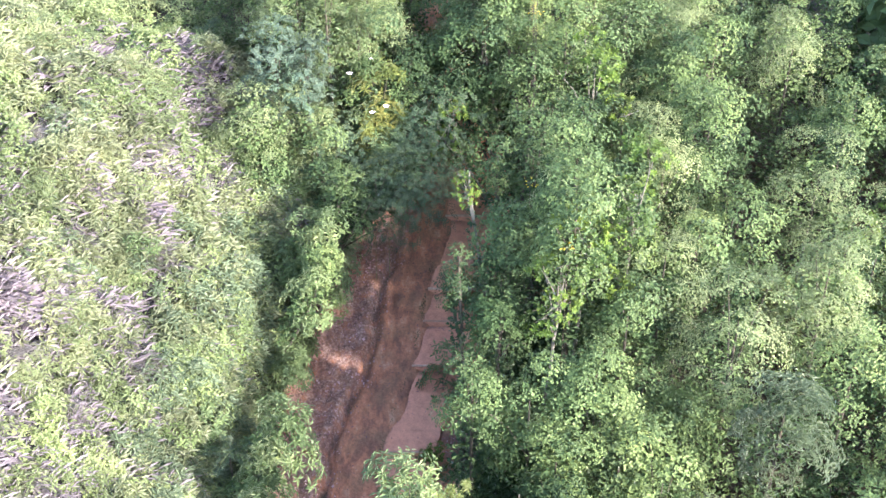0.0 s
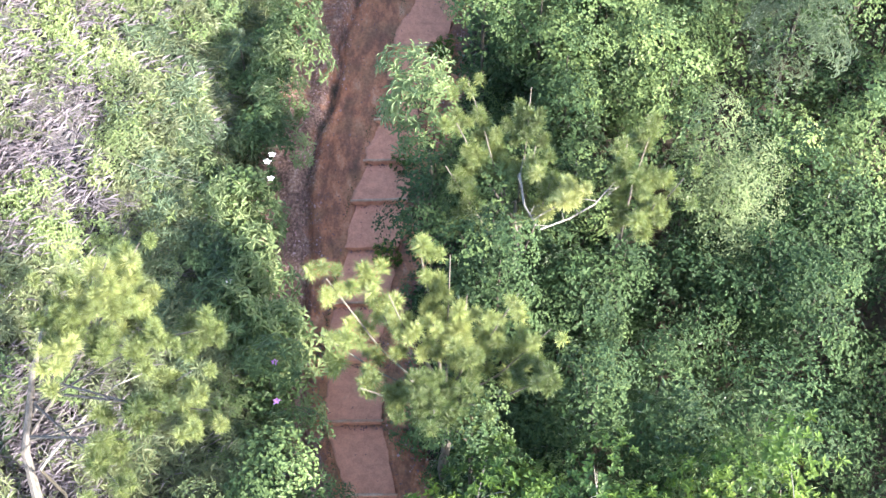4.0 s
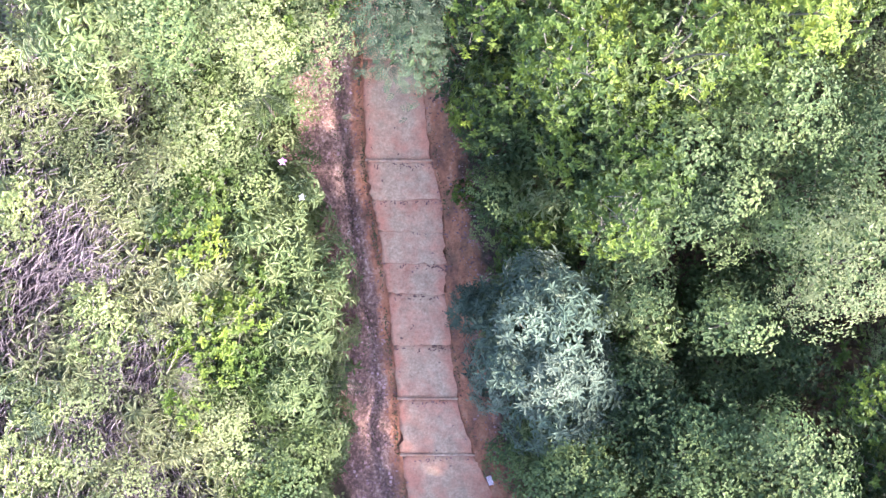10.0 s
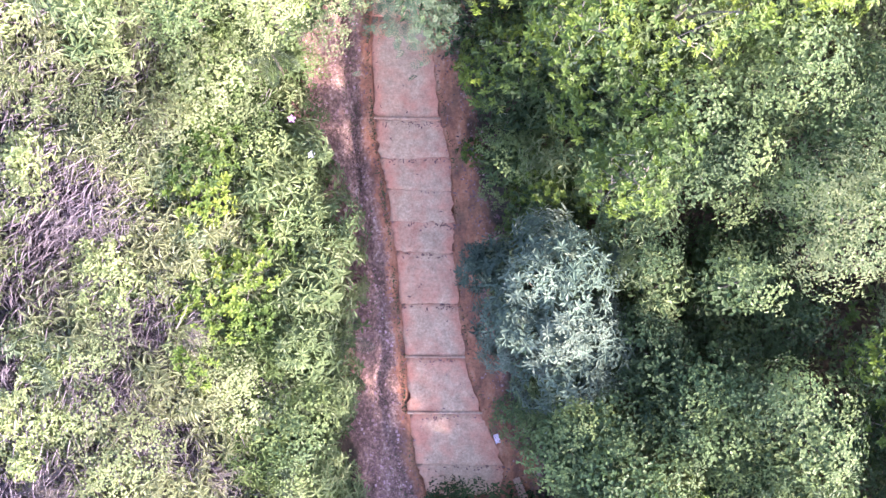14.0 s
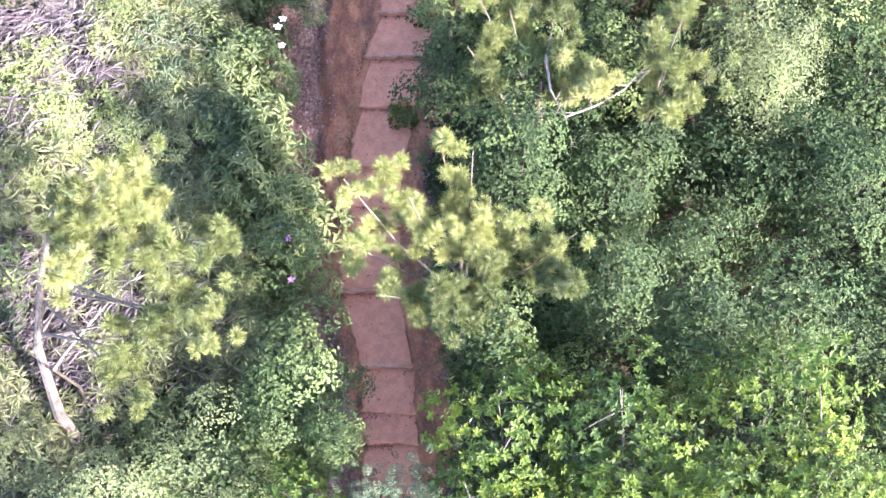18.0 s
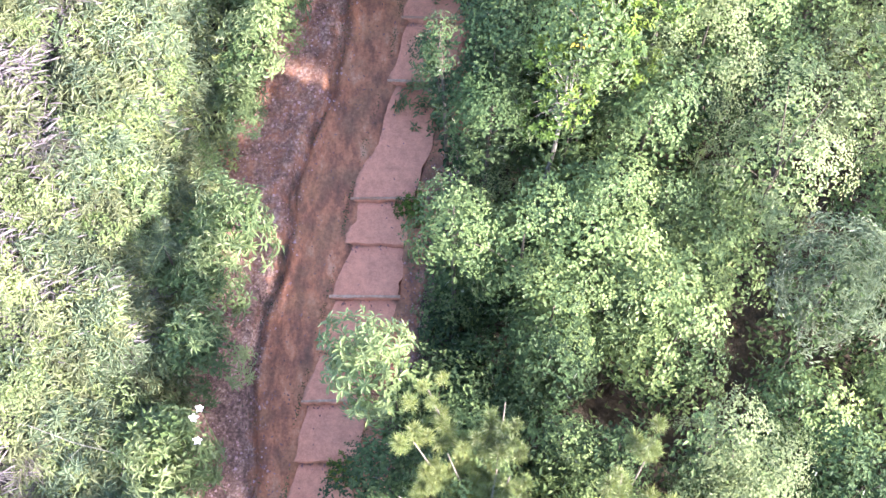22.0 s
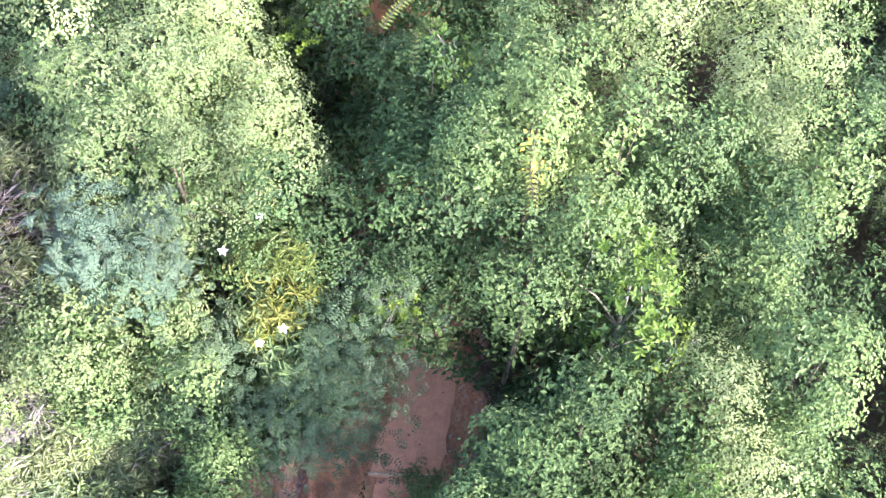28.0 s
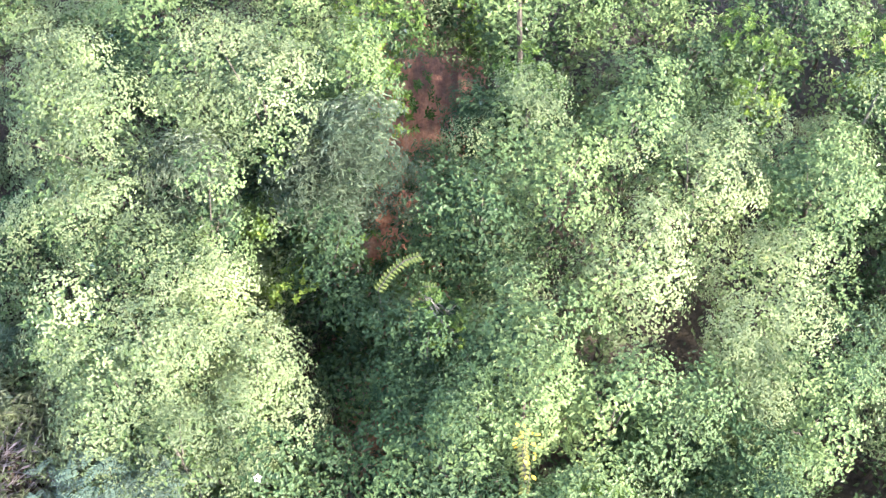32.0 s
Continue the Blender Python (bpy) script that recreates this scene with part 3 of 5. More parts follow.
def line(lo, a, b, hi, step):
    out = [a - (2 ** k - 1) * 1.0 for k in range(8, 0, -1)] + list(np.arange(a, b, step)) + [b + (2 ** k - 1) * 1.0 for k in range(0, 9)]
    return np.array([v for v in out if lo <= v <= hi])


def make_ground():
    xs, ys = line(-260, -6.0, 4.5, 260, 0.065), line(-260, -7.5, 34, 260, 0.11)
    gx, gy = np.meshgrid(xs, ys)
    gz = land(gx, gy)
    nx, ny = len(xs), len(ys)
    verts = np.stack([gx, gy, gz], -1).reshape(-1, 3)
    i = (np.arange(ny - 1)[:, None] * nx + np.arange(nx - 1)).reshape(-1)
    me = mesh_of("ground", verts, np.stack([i, i + 1, i + nx + 1, i + nx], 1), M_SOIL)
    l, r = edges(gy)
    sl = np.interp(gy, NY, NL)
    bare = smooth((gx - l + 0.25) / 0.3) * smooth((r + 0.25 - gx) / 0.4)
    g = gully_line(gy)
    # colour darkened in the gully, partly for its shadow, and by the right edge
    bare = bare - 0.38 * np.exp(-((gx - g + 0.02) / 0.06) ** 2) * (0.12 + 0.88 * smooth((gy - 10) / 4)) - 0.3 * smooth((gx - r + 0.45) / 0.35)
    broad = np.interp(gy, LEFT_Y, LEFT_W)
    litter = smooth((sl - np.interp(gy, [6, 11, 16], [0.12, 0.22, 0.36]) * broad - gx) / (0.35 * broad) + 0.35) * (0.95 - 0.3 * smooth((gy - 17) / 4)) + 0.45 * smooth((gx - r + 0.5) / 0.4)
    bank = smooth((l - gx - 0.3) / 0.5) * smooth((28 - gy) / 2)
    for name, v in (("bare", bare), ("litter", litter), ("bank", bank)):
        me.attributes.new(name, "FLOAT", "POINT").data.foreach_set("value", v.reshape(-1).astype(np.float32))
    for p in me.polygons:
        p.use_smooth = True
    return tagged(new("ground", me), "red-brown laterite hillside with a worn trail and gully", "ground", kind="structure")


make_ground()


def make_stairs():
    """Concrete steps up the trail, each slab with a raised lip at its front."""
    stairs = thing("trail_steps", pose(0, 0, 0), "weathered concrete trail steps dusted with red soil", "steps", kind="structure")
    rng = np.random.default_rng(5)
    for i in range(len(NOSINGS) - 1):
        (y0, l0, r0), (y1, l1, r1) = NOSINGS[i], NOSINGS[i + 1]
        if y0 == -3.6:      # bare soil between two flights
            continue
        rise = slope(y1) - slope(y0)
        riser = min(0.13, 0.85 * rise)
        z0, z1 = slope(y0) + 0.02, slope(y1) + 0.02 - riser
        skew = rng.uniform(-0.05, 0.05)
        cols, rows = 13, 12
        verts, faces = [], []
        for b in range(rows):
            s = b / (rows - 1)
            for a in range(cols):
                u = a / (cols - 1)
                w = 0.03 if a in (0, cols - 1) else 0.0
                x = (l0 + (l1 - l0) * s) * (1 - u) + (r0 + (r1 - r0) * s) * u + rng.normal(scale=0.6) * w
                y = y0 + (y1 - y0 + 0.05) * s + skew * (u - 0.5) * (1 - s) + (rng.normal(scale=0.012) if b in (0, rows - 1) else 0)
                edge = 0.012 if a in (0, cols - 1) or b == 0 else 0.0
                verts.append((x, y, z0 + (z1 - z0) * s + 0.012 * math.sin(9 * u + i) * math.sin(5 * s + i) - edge))
        n = len(verts)
        verts += [(x, y, z - 0.24) for x, y, z in verts]
        for b in range(rows - 1):
            for a in range(cols - 1):
                k = b * cols + a
                faces += [(k, k + 1, k + cols + 1, k + cols), (n + k, n + k + cols, n + k + cols + 1, n + k + 1)]
        rim = [*range(cols), *[b * cols + cols - 1 for b in range(1, rows)], *[(rows - 1) * cols + a for a in range(cols - 2, -1, -1)], *[b * cols for b in range(rows - 2, 0, -1)]]
        for a, b in zip(rim, rim[1:] + rim[:1]):
            faces.append((a, n + a, n + b, b))
        me = mesh_of("step", verts, faces, M_STEP)
        wash = [-0.5 + 1.5 * smooth((y0 - 4) / 6) + max(0.0, abs(2 * a / (cols - 1) - 1) - 0.55) * 1.6 + 0.6 * (b == rows - 1) for b in range(rows) for a in range(cols)] * 2
        me.attributes.new("soiled", "FLOAT", "POINT").data.foreach_set("value", np.array(wash, np.float32))
        # growth along back and sides; lower verts dark for the shadow on the riser
        algae_shade = [0.75 * (b == rows - 1) + 0.35 * (b == rows - 2) + 0.6 * (a == 0) + 0.3 * (a == cols - 1) for b in range(rows) for a in range(cols)]
        algae_shade += [1.0] * len(algae_shade)
        me.attributes.new("algae_shade", "FLOAT", "POINT").data.foreach_set("value", np.array(algae_shade, np.float32))
        step = part("step", me, stairs)
        if y1 - y0 > 0.9 and (i % 3 != 1 or y0 > 16):
            p = []
            for k in range(9):
                u = k / 8
                p.append((l0 - 0.02 + (r0 - l0 + 0.04) * u, y0 + 0.025 + skew * (u - 0.5), z0 + 0.014 + rng.normal(scale=0.003)))
            part("nosing", mesh_of("nosing", *tube(p, [0.027 + rng.normal(scale=0.003) for _ in p], 6), M_NOSE), step, label="pale worn concrete lip")


make_stairs()

# ---- plants ----
KINDS = {
    "oak": ("broadleaf_tree", "mid-green broadleaf tree with small dense leaves", "tree", M_BARK),
    "pale": ("olive_tree", "pale olive tree with very small dense leaves", "tree", M_BARK),
    "rosette": ("myrtle_tree", "yellow-green tree with leaves in whorls at twig ends", "tree", M_GREY),
    "blue": ("bluish_tree", "blue-green tree with narrow whorled leaves", "tree", M_BARK),
    "dark": ("understory_tree", "dark green leafy tree under the taller crowns", "tree", M_BARK),
    "lance": ("lance_leaf_shrub", "green shrub with long pointed leaves beside the trail", "shrub", M_BARK),
    "feather": ("feather_leaf_tree", "grey-green tree with drooping feathery leaves", "tree", M_BARK),
    "willow": ("silvery_tree", "silvery green tree with narrow drooping leaves", "tree", M_BARK),
}
KINDS["bamboo"] = ("bamboo_shrub", "yellowish narrow-leaved bamboo shrub", "shrub", M_BARK)
KINDS["acacia"] = ("acacia_tree", "bluish green tree with long feathery fronds", "tree", M_BARK)
COUNT = [0]
CROWNS = []


def crown_clumps(rng, kind, holder, r, depth, top, density=1.0, shift=Vector()):
    """Clumps over an uneven dome; returns their places."""
    size = min(1.15, 0.5 + r * 0.75)
    n = max(4, int(18 * (r / size) ** 2 * density))
    places = []
    for i in range(n):
        c = 1 - 1.42 * (i + 0.5) / n
        s, w = math.sqrt(max(0, 1 - c * c)), i * 2.39996 + rng.uniform(-0.4, 0.4)
        d = Vector((s * math.cos(w), s * math.sin(w), c))
        lump = 1 + 0.9 * noise.noise(Vector((d.x * 1.9, d.y * 1.9, d.z * 1.9 + COUNT[0] * 3.7)))
        rr = max(0.1, r - 0.22 * size) * lump
        p = Vector((d.x * rr, d.y * rr, top - depth + depth * max(d.z, -0.5) * lump + rng.uniform(-0.14, 0.1) - 0.12 * size)) + shift
        if rng.random() < 0.06:
            continue
        q = (d * 0.75 + Vector((0, 0, 0.7))).to_track_quat("Z", "Y").to_matrix().to_4x4()
        k = size * rng.uniform(0.8, 1.2)
        m = Matrix.Translation(p) @ q @ Matrix.Rotation(rng.uniform(0, 6.28), 4, "Z") @ Matrix.Diagonal((k, k, k * rng.uniform(0.8, 1.1), 1))
        tagged(part("leaf_clump", rng.choice(SPRAYS[kind]), holder, m), kind="stuff")
        places.append(p)
    return places


INNER = {"pale": "oak", "lance": "oak", "bamboo": "oak", "dark": "shade_moss", "blue": "feather", "acacia": "feather", "feather": "shade_moss"}     # darker leaf colour inside each kind of crown, for the shade there


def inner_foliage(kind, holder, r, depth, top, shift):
    """Leaves inside and below the crown, coloured darker for the shade there."""
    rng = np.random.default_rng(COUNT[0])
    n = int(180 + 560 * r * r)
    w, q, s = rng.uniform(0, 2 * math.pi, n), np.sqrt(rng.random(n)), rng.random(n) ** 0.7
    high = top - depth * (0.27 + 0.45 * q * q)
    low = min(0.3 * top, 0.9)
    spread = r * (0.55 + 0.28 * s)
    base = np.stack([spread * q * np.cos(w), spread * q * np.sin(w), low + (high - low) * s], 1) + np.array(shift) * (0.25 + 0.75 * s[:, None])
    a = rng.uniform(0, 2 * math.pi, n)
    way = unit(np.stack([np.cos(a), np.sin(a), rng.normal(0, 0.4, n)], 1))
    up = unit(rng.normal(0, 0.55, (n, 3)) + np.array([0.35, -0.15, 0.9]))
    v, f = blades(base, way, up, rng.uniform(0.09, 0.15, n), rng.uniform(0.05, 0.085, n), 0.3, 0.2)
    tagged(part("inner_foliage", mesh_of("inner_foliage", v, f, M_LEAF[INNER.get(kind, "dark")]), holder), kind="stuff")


def plant(kind, x, y, h, r, density=1.0, limbs=None, lean_to=0.0):
    """A tree or shrub whose crown tops out h above the trail's slope."""
    COUNT[0] += 1
    CROWNS.append((x, y, r))
    rng = random.Random(COUNT[0] * 13)
    name, label, category, wood = KINDS[kind]
    l, e = (float(v) for v in edges(y))
    if h > 1.6 and l - 0.2 < x < e + 0.2 and not lean_to:
        lean_to = l - 0.35 - x if x < (l + e) / 2 else e + 0.35 - x
    bx = x + lean_to
    g = float(land(bx, y))
    top = max(0.6, float(slope(y)) + h - g)
    depth = min(top * 0.75, 0.6 + 1.15 * r)
    if category == "tree" and top < 2.6:
        category, label, name = "shrub", label.replace("tree", "shrub"), name.replace("tree", "shrub")
    ob = thing(name, pose(bx, y, g - 0.03), label, category, "hillside vegetation")
    shift = Vector((-lean_to, 0, 0))
    places = crown_clumps(rng, kind, ob, r, depth, top, density, shift)
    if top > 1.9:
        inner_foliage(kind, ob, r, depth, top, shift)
    lean = Vector((rng.uniform(-0.2, 0.2), rng.uniform(-0.2, 0.2), 0)) * top * 0.3
    fork = Vector((0, 0, max(0.15, top - depth * 1.05))) + shift * 0.9
    girth = 0.01 + 0.005 * top
    stem = [Vector((0, 0, -0.1)) - lean, fork * 0.35 - lean * 0.5, fork * 0.7 - lean * 0.1, fork, fork + Vector((0, 0, depth * 0.6))]
    part("trunk", mesh_of("trunk", *tube(stem, [girth * 1.35, girth, girth * 0.85, girth * 0.7, girth * 0.2]), wood), ob)
    for p in rng.sample(places, min(len(places), limbs if limbs is not None else 5 if kind == "rosette" else 2 + int(1.1 * r))):
        mid = fork.lerp(p, 0.5) + Vector((0, 0, -0.12))
        if kind == "rosette":      # thin grey twigs show between the whorls
            pieces = [tube([fork * 0.85, mid, p, p + (p - fork).normalized() * 0.2], [girth * 0.5, girth * 0.32, girth * 0.16, girth * 0.06], 5)]
            for q in rng.sample(places, min(len(places), 6)):
                if (q - p).length < 1.1:
                    tip = q + Vector((rng.uniform(-0.15, 0.15), rng.uniform(-0.15, 0.15), rng.uniform(0.02, 0.16)))
                    pieces.append(tube([mid.lerp(p, 0.6), mid.lerp(p, 0.6).lerp(tip, 0.55) + Vector((0, 0, 0.06)), tip], [0.011, 0.008, 0.004], 4))
            part("limb", mesh_of("limb", *join(pieces), wood), ob)
            continue
        part("limb", mesh_of("limb", *tube([fork * 0.85, mid, p, p + (p - fork).normalized() * 0.2], [girth * 0.5, girth * 0.32, girth * 0.16, girth * 0.06], 5), wood), ob)
    return ob


plant("blue", 1.60, 1.02, 4.5, 1.36, 1.1)
plant("blue", 2.06, 0.07, 4.3, 0.85)
plant("blue", 0.42, 1.72, 2.6, 0.36)
plant("dark", -0.12, -2.82, 1.7, 0.5, 1.8, 1, 1.7)
plant("dark", 0.42, -3.05, 1.9, 0.6, 1.6, 1, 1.3)
plant("dark", 0.95, -3.3, 2.2, 0.8, 1.4)
plant("dark", 1.75, -3.91, 2.6, 1.03)
plant("rosette", 2.57, 2.97, 6.6, 0.86)
plant("pale", 6.25, 2.25, 6.6, 1.10)
# dark kind from here on also marks broadleaf trees that lie in shade
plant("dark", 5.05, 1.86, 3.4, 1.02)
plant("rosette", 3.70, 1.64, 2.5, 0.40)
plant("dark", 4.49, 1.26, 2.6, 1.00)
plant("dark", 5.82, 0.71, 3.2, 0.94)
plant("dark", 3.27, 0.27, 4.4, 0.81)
plant("oak", 5.49, -0.96, 5.8, 1.08)
plant("oak", 4.70, -1.47, 4.8, 0.75)
plant("oak", 2.31, -1.36, 4.3, 1.02)
plant("rosette", 3.41, -2.82, 6.0, 0.88)
plant("oak", 2.82, -2.25, 5.2, 0.92)
plant("dark", 5.27, -2.90, 3.0, 1.13)
plant("oak", 6.21, -2.38, 4.8, 1.05)
plant("oak", 6.50, -3.66, 5.0, 1.07)
plant("dark", 2.81, -3.63, 3.0, 1.02)
plant("rosette", 4.85, -3.89, 3.8, 0.85)
plant("dark", 3.87, -0.83, 5.0, 0.91)
plant("dark", 4.66, 0.08, 3.0, 0.78)
plant("oak", 1.35, -1.09, 1.6, 0.63)
plant("oak", 1.34, 3.99, 1.8, 0.61)
plant("rosette", 0.24, 3.96, 0.9, 0.23)
plant("rosette", -4.40, 1.14, 3.2, 1.22)
plant("lance", -2.85, 1.48, 2.5, 0.94)
plant("lance", -2.44, 2.40, 2.1, 0.60)
plant("lance", -3.40, 2.71, 2.7, 0.84)
plant("rosette", -4.78, 3.20, 3.2, 1.07)
plant("lance", -2.94, 3.61, 2.4, 0.70)
plant("oak", -2.95, 5.3, 1.5, 0.5)
plant("oak", -2.75, 4.55, 1.3, 0.4)
plant("pale", -6.30, 0.16, 3.2, 0.80)
plant("lance", -2.82, 0.21, 2.4, 0.75)
plant("pale", -4.42, -0.50, 3.0, 0.99)
plant("oak", -3.10, -1.39, 2.7, 0.91)
plant("pale", -6.33, -1.49, 3.3, 1.21)
plant("oak", -3.72, -2.92, 2.7, 0.82)
plant("pale", -5.58, -3.72, 3.0, 0.93)
plant("lance", -2.48, -1.95, 1.9, 0.52)
plant("lance", -2.37, -0.70, 1.9, 0.52)
plant("oak", -2.61, 8.52, 5.7, 1.24)
plant("oak", -1.79, 7.91, 5.9, 0.52)
plant("pale", -3.67, 6.94, 6.6, 1.26)
plant("rosette", -2.49, 6.71, 6.1, 0.85)
plant("pale", -4.98, 6.36, 7.1, 0.99)
plant("pale", -2.15, 6.20, 5.1, 0.84)
plant("pale", -3.16, 5.88, 5.8, 0.86)
plant("feather", -0.95, 6.35, 6.4, 0.72, 1.7)
plant("feather", -0.7, 5.75, 5.6, 0.6, 1.6)
plant("lance", -5.72, 5.99, 6.0, 0.79)
plant("oak", -4.46, 5.72, 6.4, 0.76)
plant("pale", -4.33, 4.80, 3.8, 0.99)
plant("lance", -6.39, 6.25, 3.8, 0.78)
plant("lance", -6.40, 5.52, 3.4, 0.98)
plant("pale", -6.56, 3.94, 3.4, 1.08)
plant("pale", -5.14, 3.76, 3.4, 1.06)
plant("oak", -3.77, 4.09, 2.6, 0.59)
plant("rosette", 0.84, 7.80, 6.8, 1.24)
plant("rosette", 2.65, 7.32, 7.4, 1.29)
plant("rosette", 4.58, 7.87, 7.4, 1.32)
plant("rosette", 4.06, 6.16, 7.6, 1.36)
plant("rosette", 1.82, 5.79, 7.3, 1.27)
plant("rosette", 5.66, 6.65, 7.5, 1.23)
plant("rosette", 0.50, 6.36, 6.9, 0.81)
plant("rosette", 0.94, 5.19, 4.2, 0.87)
plant("rosette", 1.74, 5.09, 7.3, 0.95)
plant("rosette", 2.81, 4.49, 5.8, 1.11)
plant("rosette", 3.27, 5.26, 7.5, 1.03)
plant("rosette", 4.76, 5.90, 7.5, 1.13)
plant("oak", 3.99, 3.58, 5.8, 1.20)
plant("oak", 5.13, 4.70, 6.0, 1.21)
plant("oak", 5.93, 3.09, 5.8, 1.06)
plant("oak", 1.47, 4.10, 1.6, 0.46)
# dark in place of oak: the shade here is in the leaf colour
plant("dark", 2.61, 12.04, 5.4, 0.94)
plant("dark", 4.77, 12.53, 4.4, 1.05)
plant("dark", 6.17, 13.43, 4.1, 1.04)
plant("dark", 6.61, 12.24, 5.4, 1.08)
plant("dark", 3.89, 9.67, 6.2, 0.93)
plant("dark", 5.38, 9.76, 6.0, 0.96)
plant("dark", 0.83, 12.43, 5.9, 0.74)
plant("oak", 0.59, 9.31, 7.2, 0.62)
plant("dark", 2.61, 10.06, 6.2, 0.68)
plant("lance", -2.92, 12.58, 3.4, 0.87)
plant("lance", -3.73, 12.77, 3.4, 0.82)
plant("lance", -3.77, 15.26, 3.6, 0.85)
plant("lance", -2.79, 19.18, 3.4, 0.58)
plant("lance", -3.38, 17.03, 3.2, 0.67)
plant("feather", -4.12, 14.09, 3.6, 0.63)
plant("lance", -3.49, 13.80, 3.5, 0.73)
plant("lance", -3.23, 18.25, 3.1, 0.57)
plant("lance", -2.98, 11.63, 3.2, 0.71)
plant("oak", 0.94, 17.95, 6.1, 0.60)
plant("lance", -0.26, 15.86, 5.8, 0.71)
plant("oak", 2.01, 17.71, 5.9, 0.86)
plant("oak", 3.40, 17.91, 5.7, 1.14)
plant("oak", 3.14, 18.29, 5.8, 0.96)
plant("oak", 5.32, 19.13, 4.4, 1.25)
plant("willow", 6.56, 16.96, 6.6, 0.88)
plant("oak", 4.46, 16.60, 5.0, 0.95)
plant("oak", 8.29, 17.60, 3.6, 1.04)
plant("pale", 5.22, 14.24, 5.7, 1.09)
plant("dark", 5.31, 13.50, 4.2, 1.13)
plant("dark", 7.10, 14.22, 5.1, 1.13)
plant("dark", 6.04, 12.64, 5.4, 0.88)
plant("dark", -0.21, 14.55, 4.4, 0.66)
plant("oak", 1.06, 13.98, 6.1, 0.76)
plant("dark", 1.10, 12.10, 6.3, 0.81)
plant("dark", 2.57, 12.41, 5.1, 0.76)
plant("dark", 2.49, 16.38, 4.8, 0.83)
plant("oak", -2.19, 22.52, 4.3, 0.51)
plant("lance", -2.89, 23.61, 3.7, 0.63)
plant("lance", -2.22, 23.15, 4.3, 0.52)
plant("lance", -2.98, 21.53, 2.3, 0.46)
plant("lance", -2.41, 21.88, 4.0, 0.43)
plant("oak", -1.87, 24.35, 4.7, 0.60)
plant("feather", -0.25, 25.35, 4.6, 0.62)
plant("feather", -0.95, 24.75, 4.7, 0.5)
plant("lance", -0.94, 25.96, 4.4, 0.54)
plant("feather", -2.06, 25.90, 4.6, 0.76)
plant("pale", -2.95, 25.5, 4.0, 0.7)
plant("oak", -3.67, 25.54, 4.7, 0.81)
plant("oak", 1.85, 21.75, 6.4, 0.8, 1.2)
plant("oak", 1.53, 23.28, 6.3, 0.35)
plant("oak", 3.10, 22.63, 6.6, 0.80)
plant("rosette", 4.26, 22.85, 6.5, 0.82)
plant("dark", 2.36, 23.74, 6.4, 0.8, 1.2)
# added to shade the foliage that hangs over the trail
plant("dark", 3.2, 24.5, 6.5, 0.8, 1.2)
# added to shade the bank; the three oaks stand out of view
plant("dark", 2.95, 1.8, 4.1, 0.75)
plant("oak", 2.2, -5.4, 6.0, 1.0)
plant("oak", 3.4, -5.9, 6.4, 1.0)
plant("oak", 1.9, -6.6, 5.5, 0.9)
plant("rosette", 3.20, 20.45, 7.0, 0.80)
plant("oak", 4.21, 21.36, 7.2, 0.66)
plant("dark", 1.57, 20.55, 5.9, 0.82)
plant("dark", 0.68, 20.48, 6.3, 0.30)
plant("pale", 5.27, 24.04, 5.7, 0.71)
plant("oak", 6.16, 24.48, 5.5, 0.77)
plant("oak", 6.84, 23.55, 4.8, 0.87)
plant("oak", 5.68, 21.76, 6.0, 0.72)
plant("oak", 7.03, 22.44, 4.9, 0.77)
plant("oak", 6.20, 20.75, 5.1, 0.82)
plant("rosette", 2.62, 19.67, 6.7, 0.58)
plant("acacia", -3.44, 26.85, 6.5, 0.75)
plant("oak", -1.23, 27.40, 5.7, 0.81)
plant("pale", -2.69, 26.29, 5.2, 0.82)
plant("lance", -1.09, 26.34, 4.4, 0.55)
plant("rosette", 0.50, 26.55, 4.5, 0.46)
plant("dark", 0.01, 26.78, 4.8, 0.66)
plant("feather", -0.33, 25.74, 4.4, 0.71)
plant("oak", 2.52, 26.47, 6.7, 0.76)
plant("rosette", 3.87, 26.22, 6.5, 0.88)
plant("dark", 5.79, 26.82, 5.9, 0.98)
plant("pale", 5.06, 24.99, 5.8, 0.67)
plant("oak", 6.43, 25.25, 6.0, 0.87)
plant("pale", -3.89, 25.78, 5.7, 0.89)
plant("oak", -2.35, 25.35, 4.6, 0.66)
plant("oak", 2.52, 28.96, 7.0, 1.07)
plant("rosette", 1.38, 29.62, 6.3, 0.44)
plant("willow", 0.0, 32.40, 6.2, 0.95, 1.5)
# pale here also stands for sunlight on the crowns
plant("pale", -1.28, 32.78, 7.0, 0.95)
plant("pale", -3.11, 30.46, 6.7, 1.22)
plant("pale", -3.81, 32.18, 7.0, 1.00)
plant("dark", 1.97, 31.49, 6.2, 0.95)
plant("pale", -1.4, 28.57, 6.5, 0.88)
plant("pale", -3.02, 28.25, 7.4, 0.95)
plant("pale", -2.2, 29.3, 6.9, 0.65)
plant("pale", -3.9, 29.2, 7.2, 0.75)
plant("pale", -4.1, 31.2, 6.9, 0.75)
plant("oak", -2.1, 30.9, 6.6, 0.65)
plant("pale", -1.6, 27.95, 6.6, 0.55)
plant("pale", -2.28, 27.55, 7.2, 0.75)
plant("pale", -1.89, 29.75, 6.7, 0.75)
plant("dark", -0.3, 30.8, 5.8, 0.62)
plant("dark", 0.98, 29.12, 6.1, 0.6)
plant("dark", 1.23, 27.66, 6.6, 0.91)
plant("dark", -0.39, 27.71, 5.3, 0.74)
plant("pale", 4.03, 30.50, 6.5, 0.97)
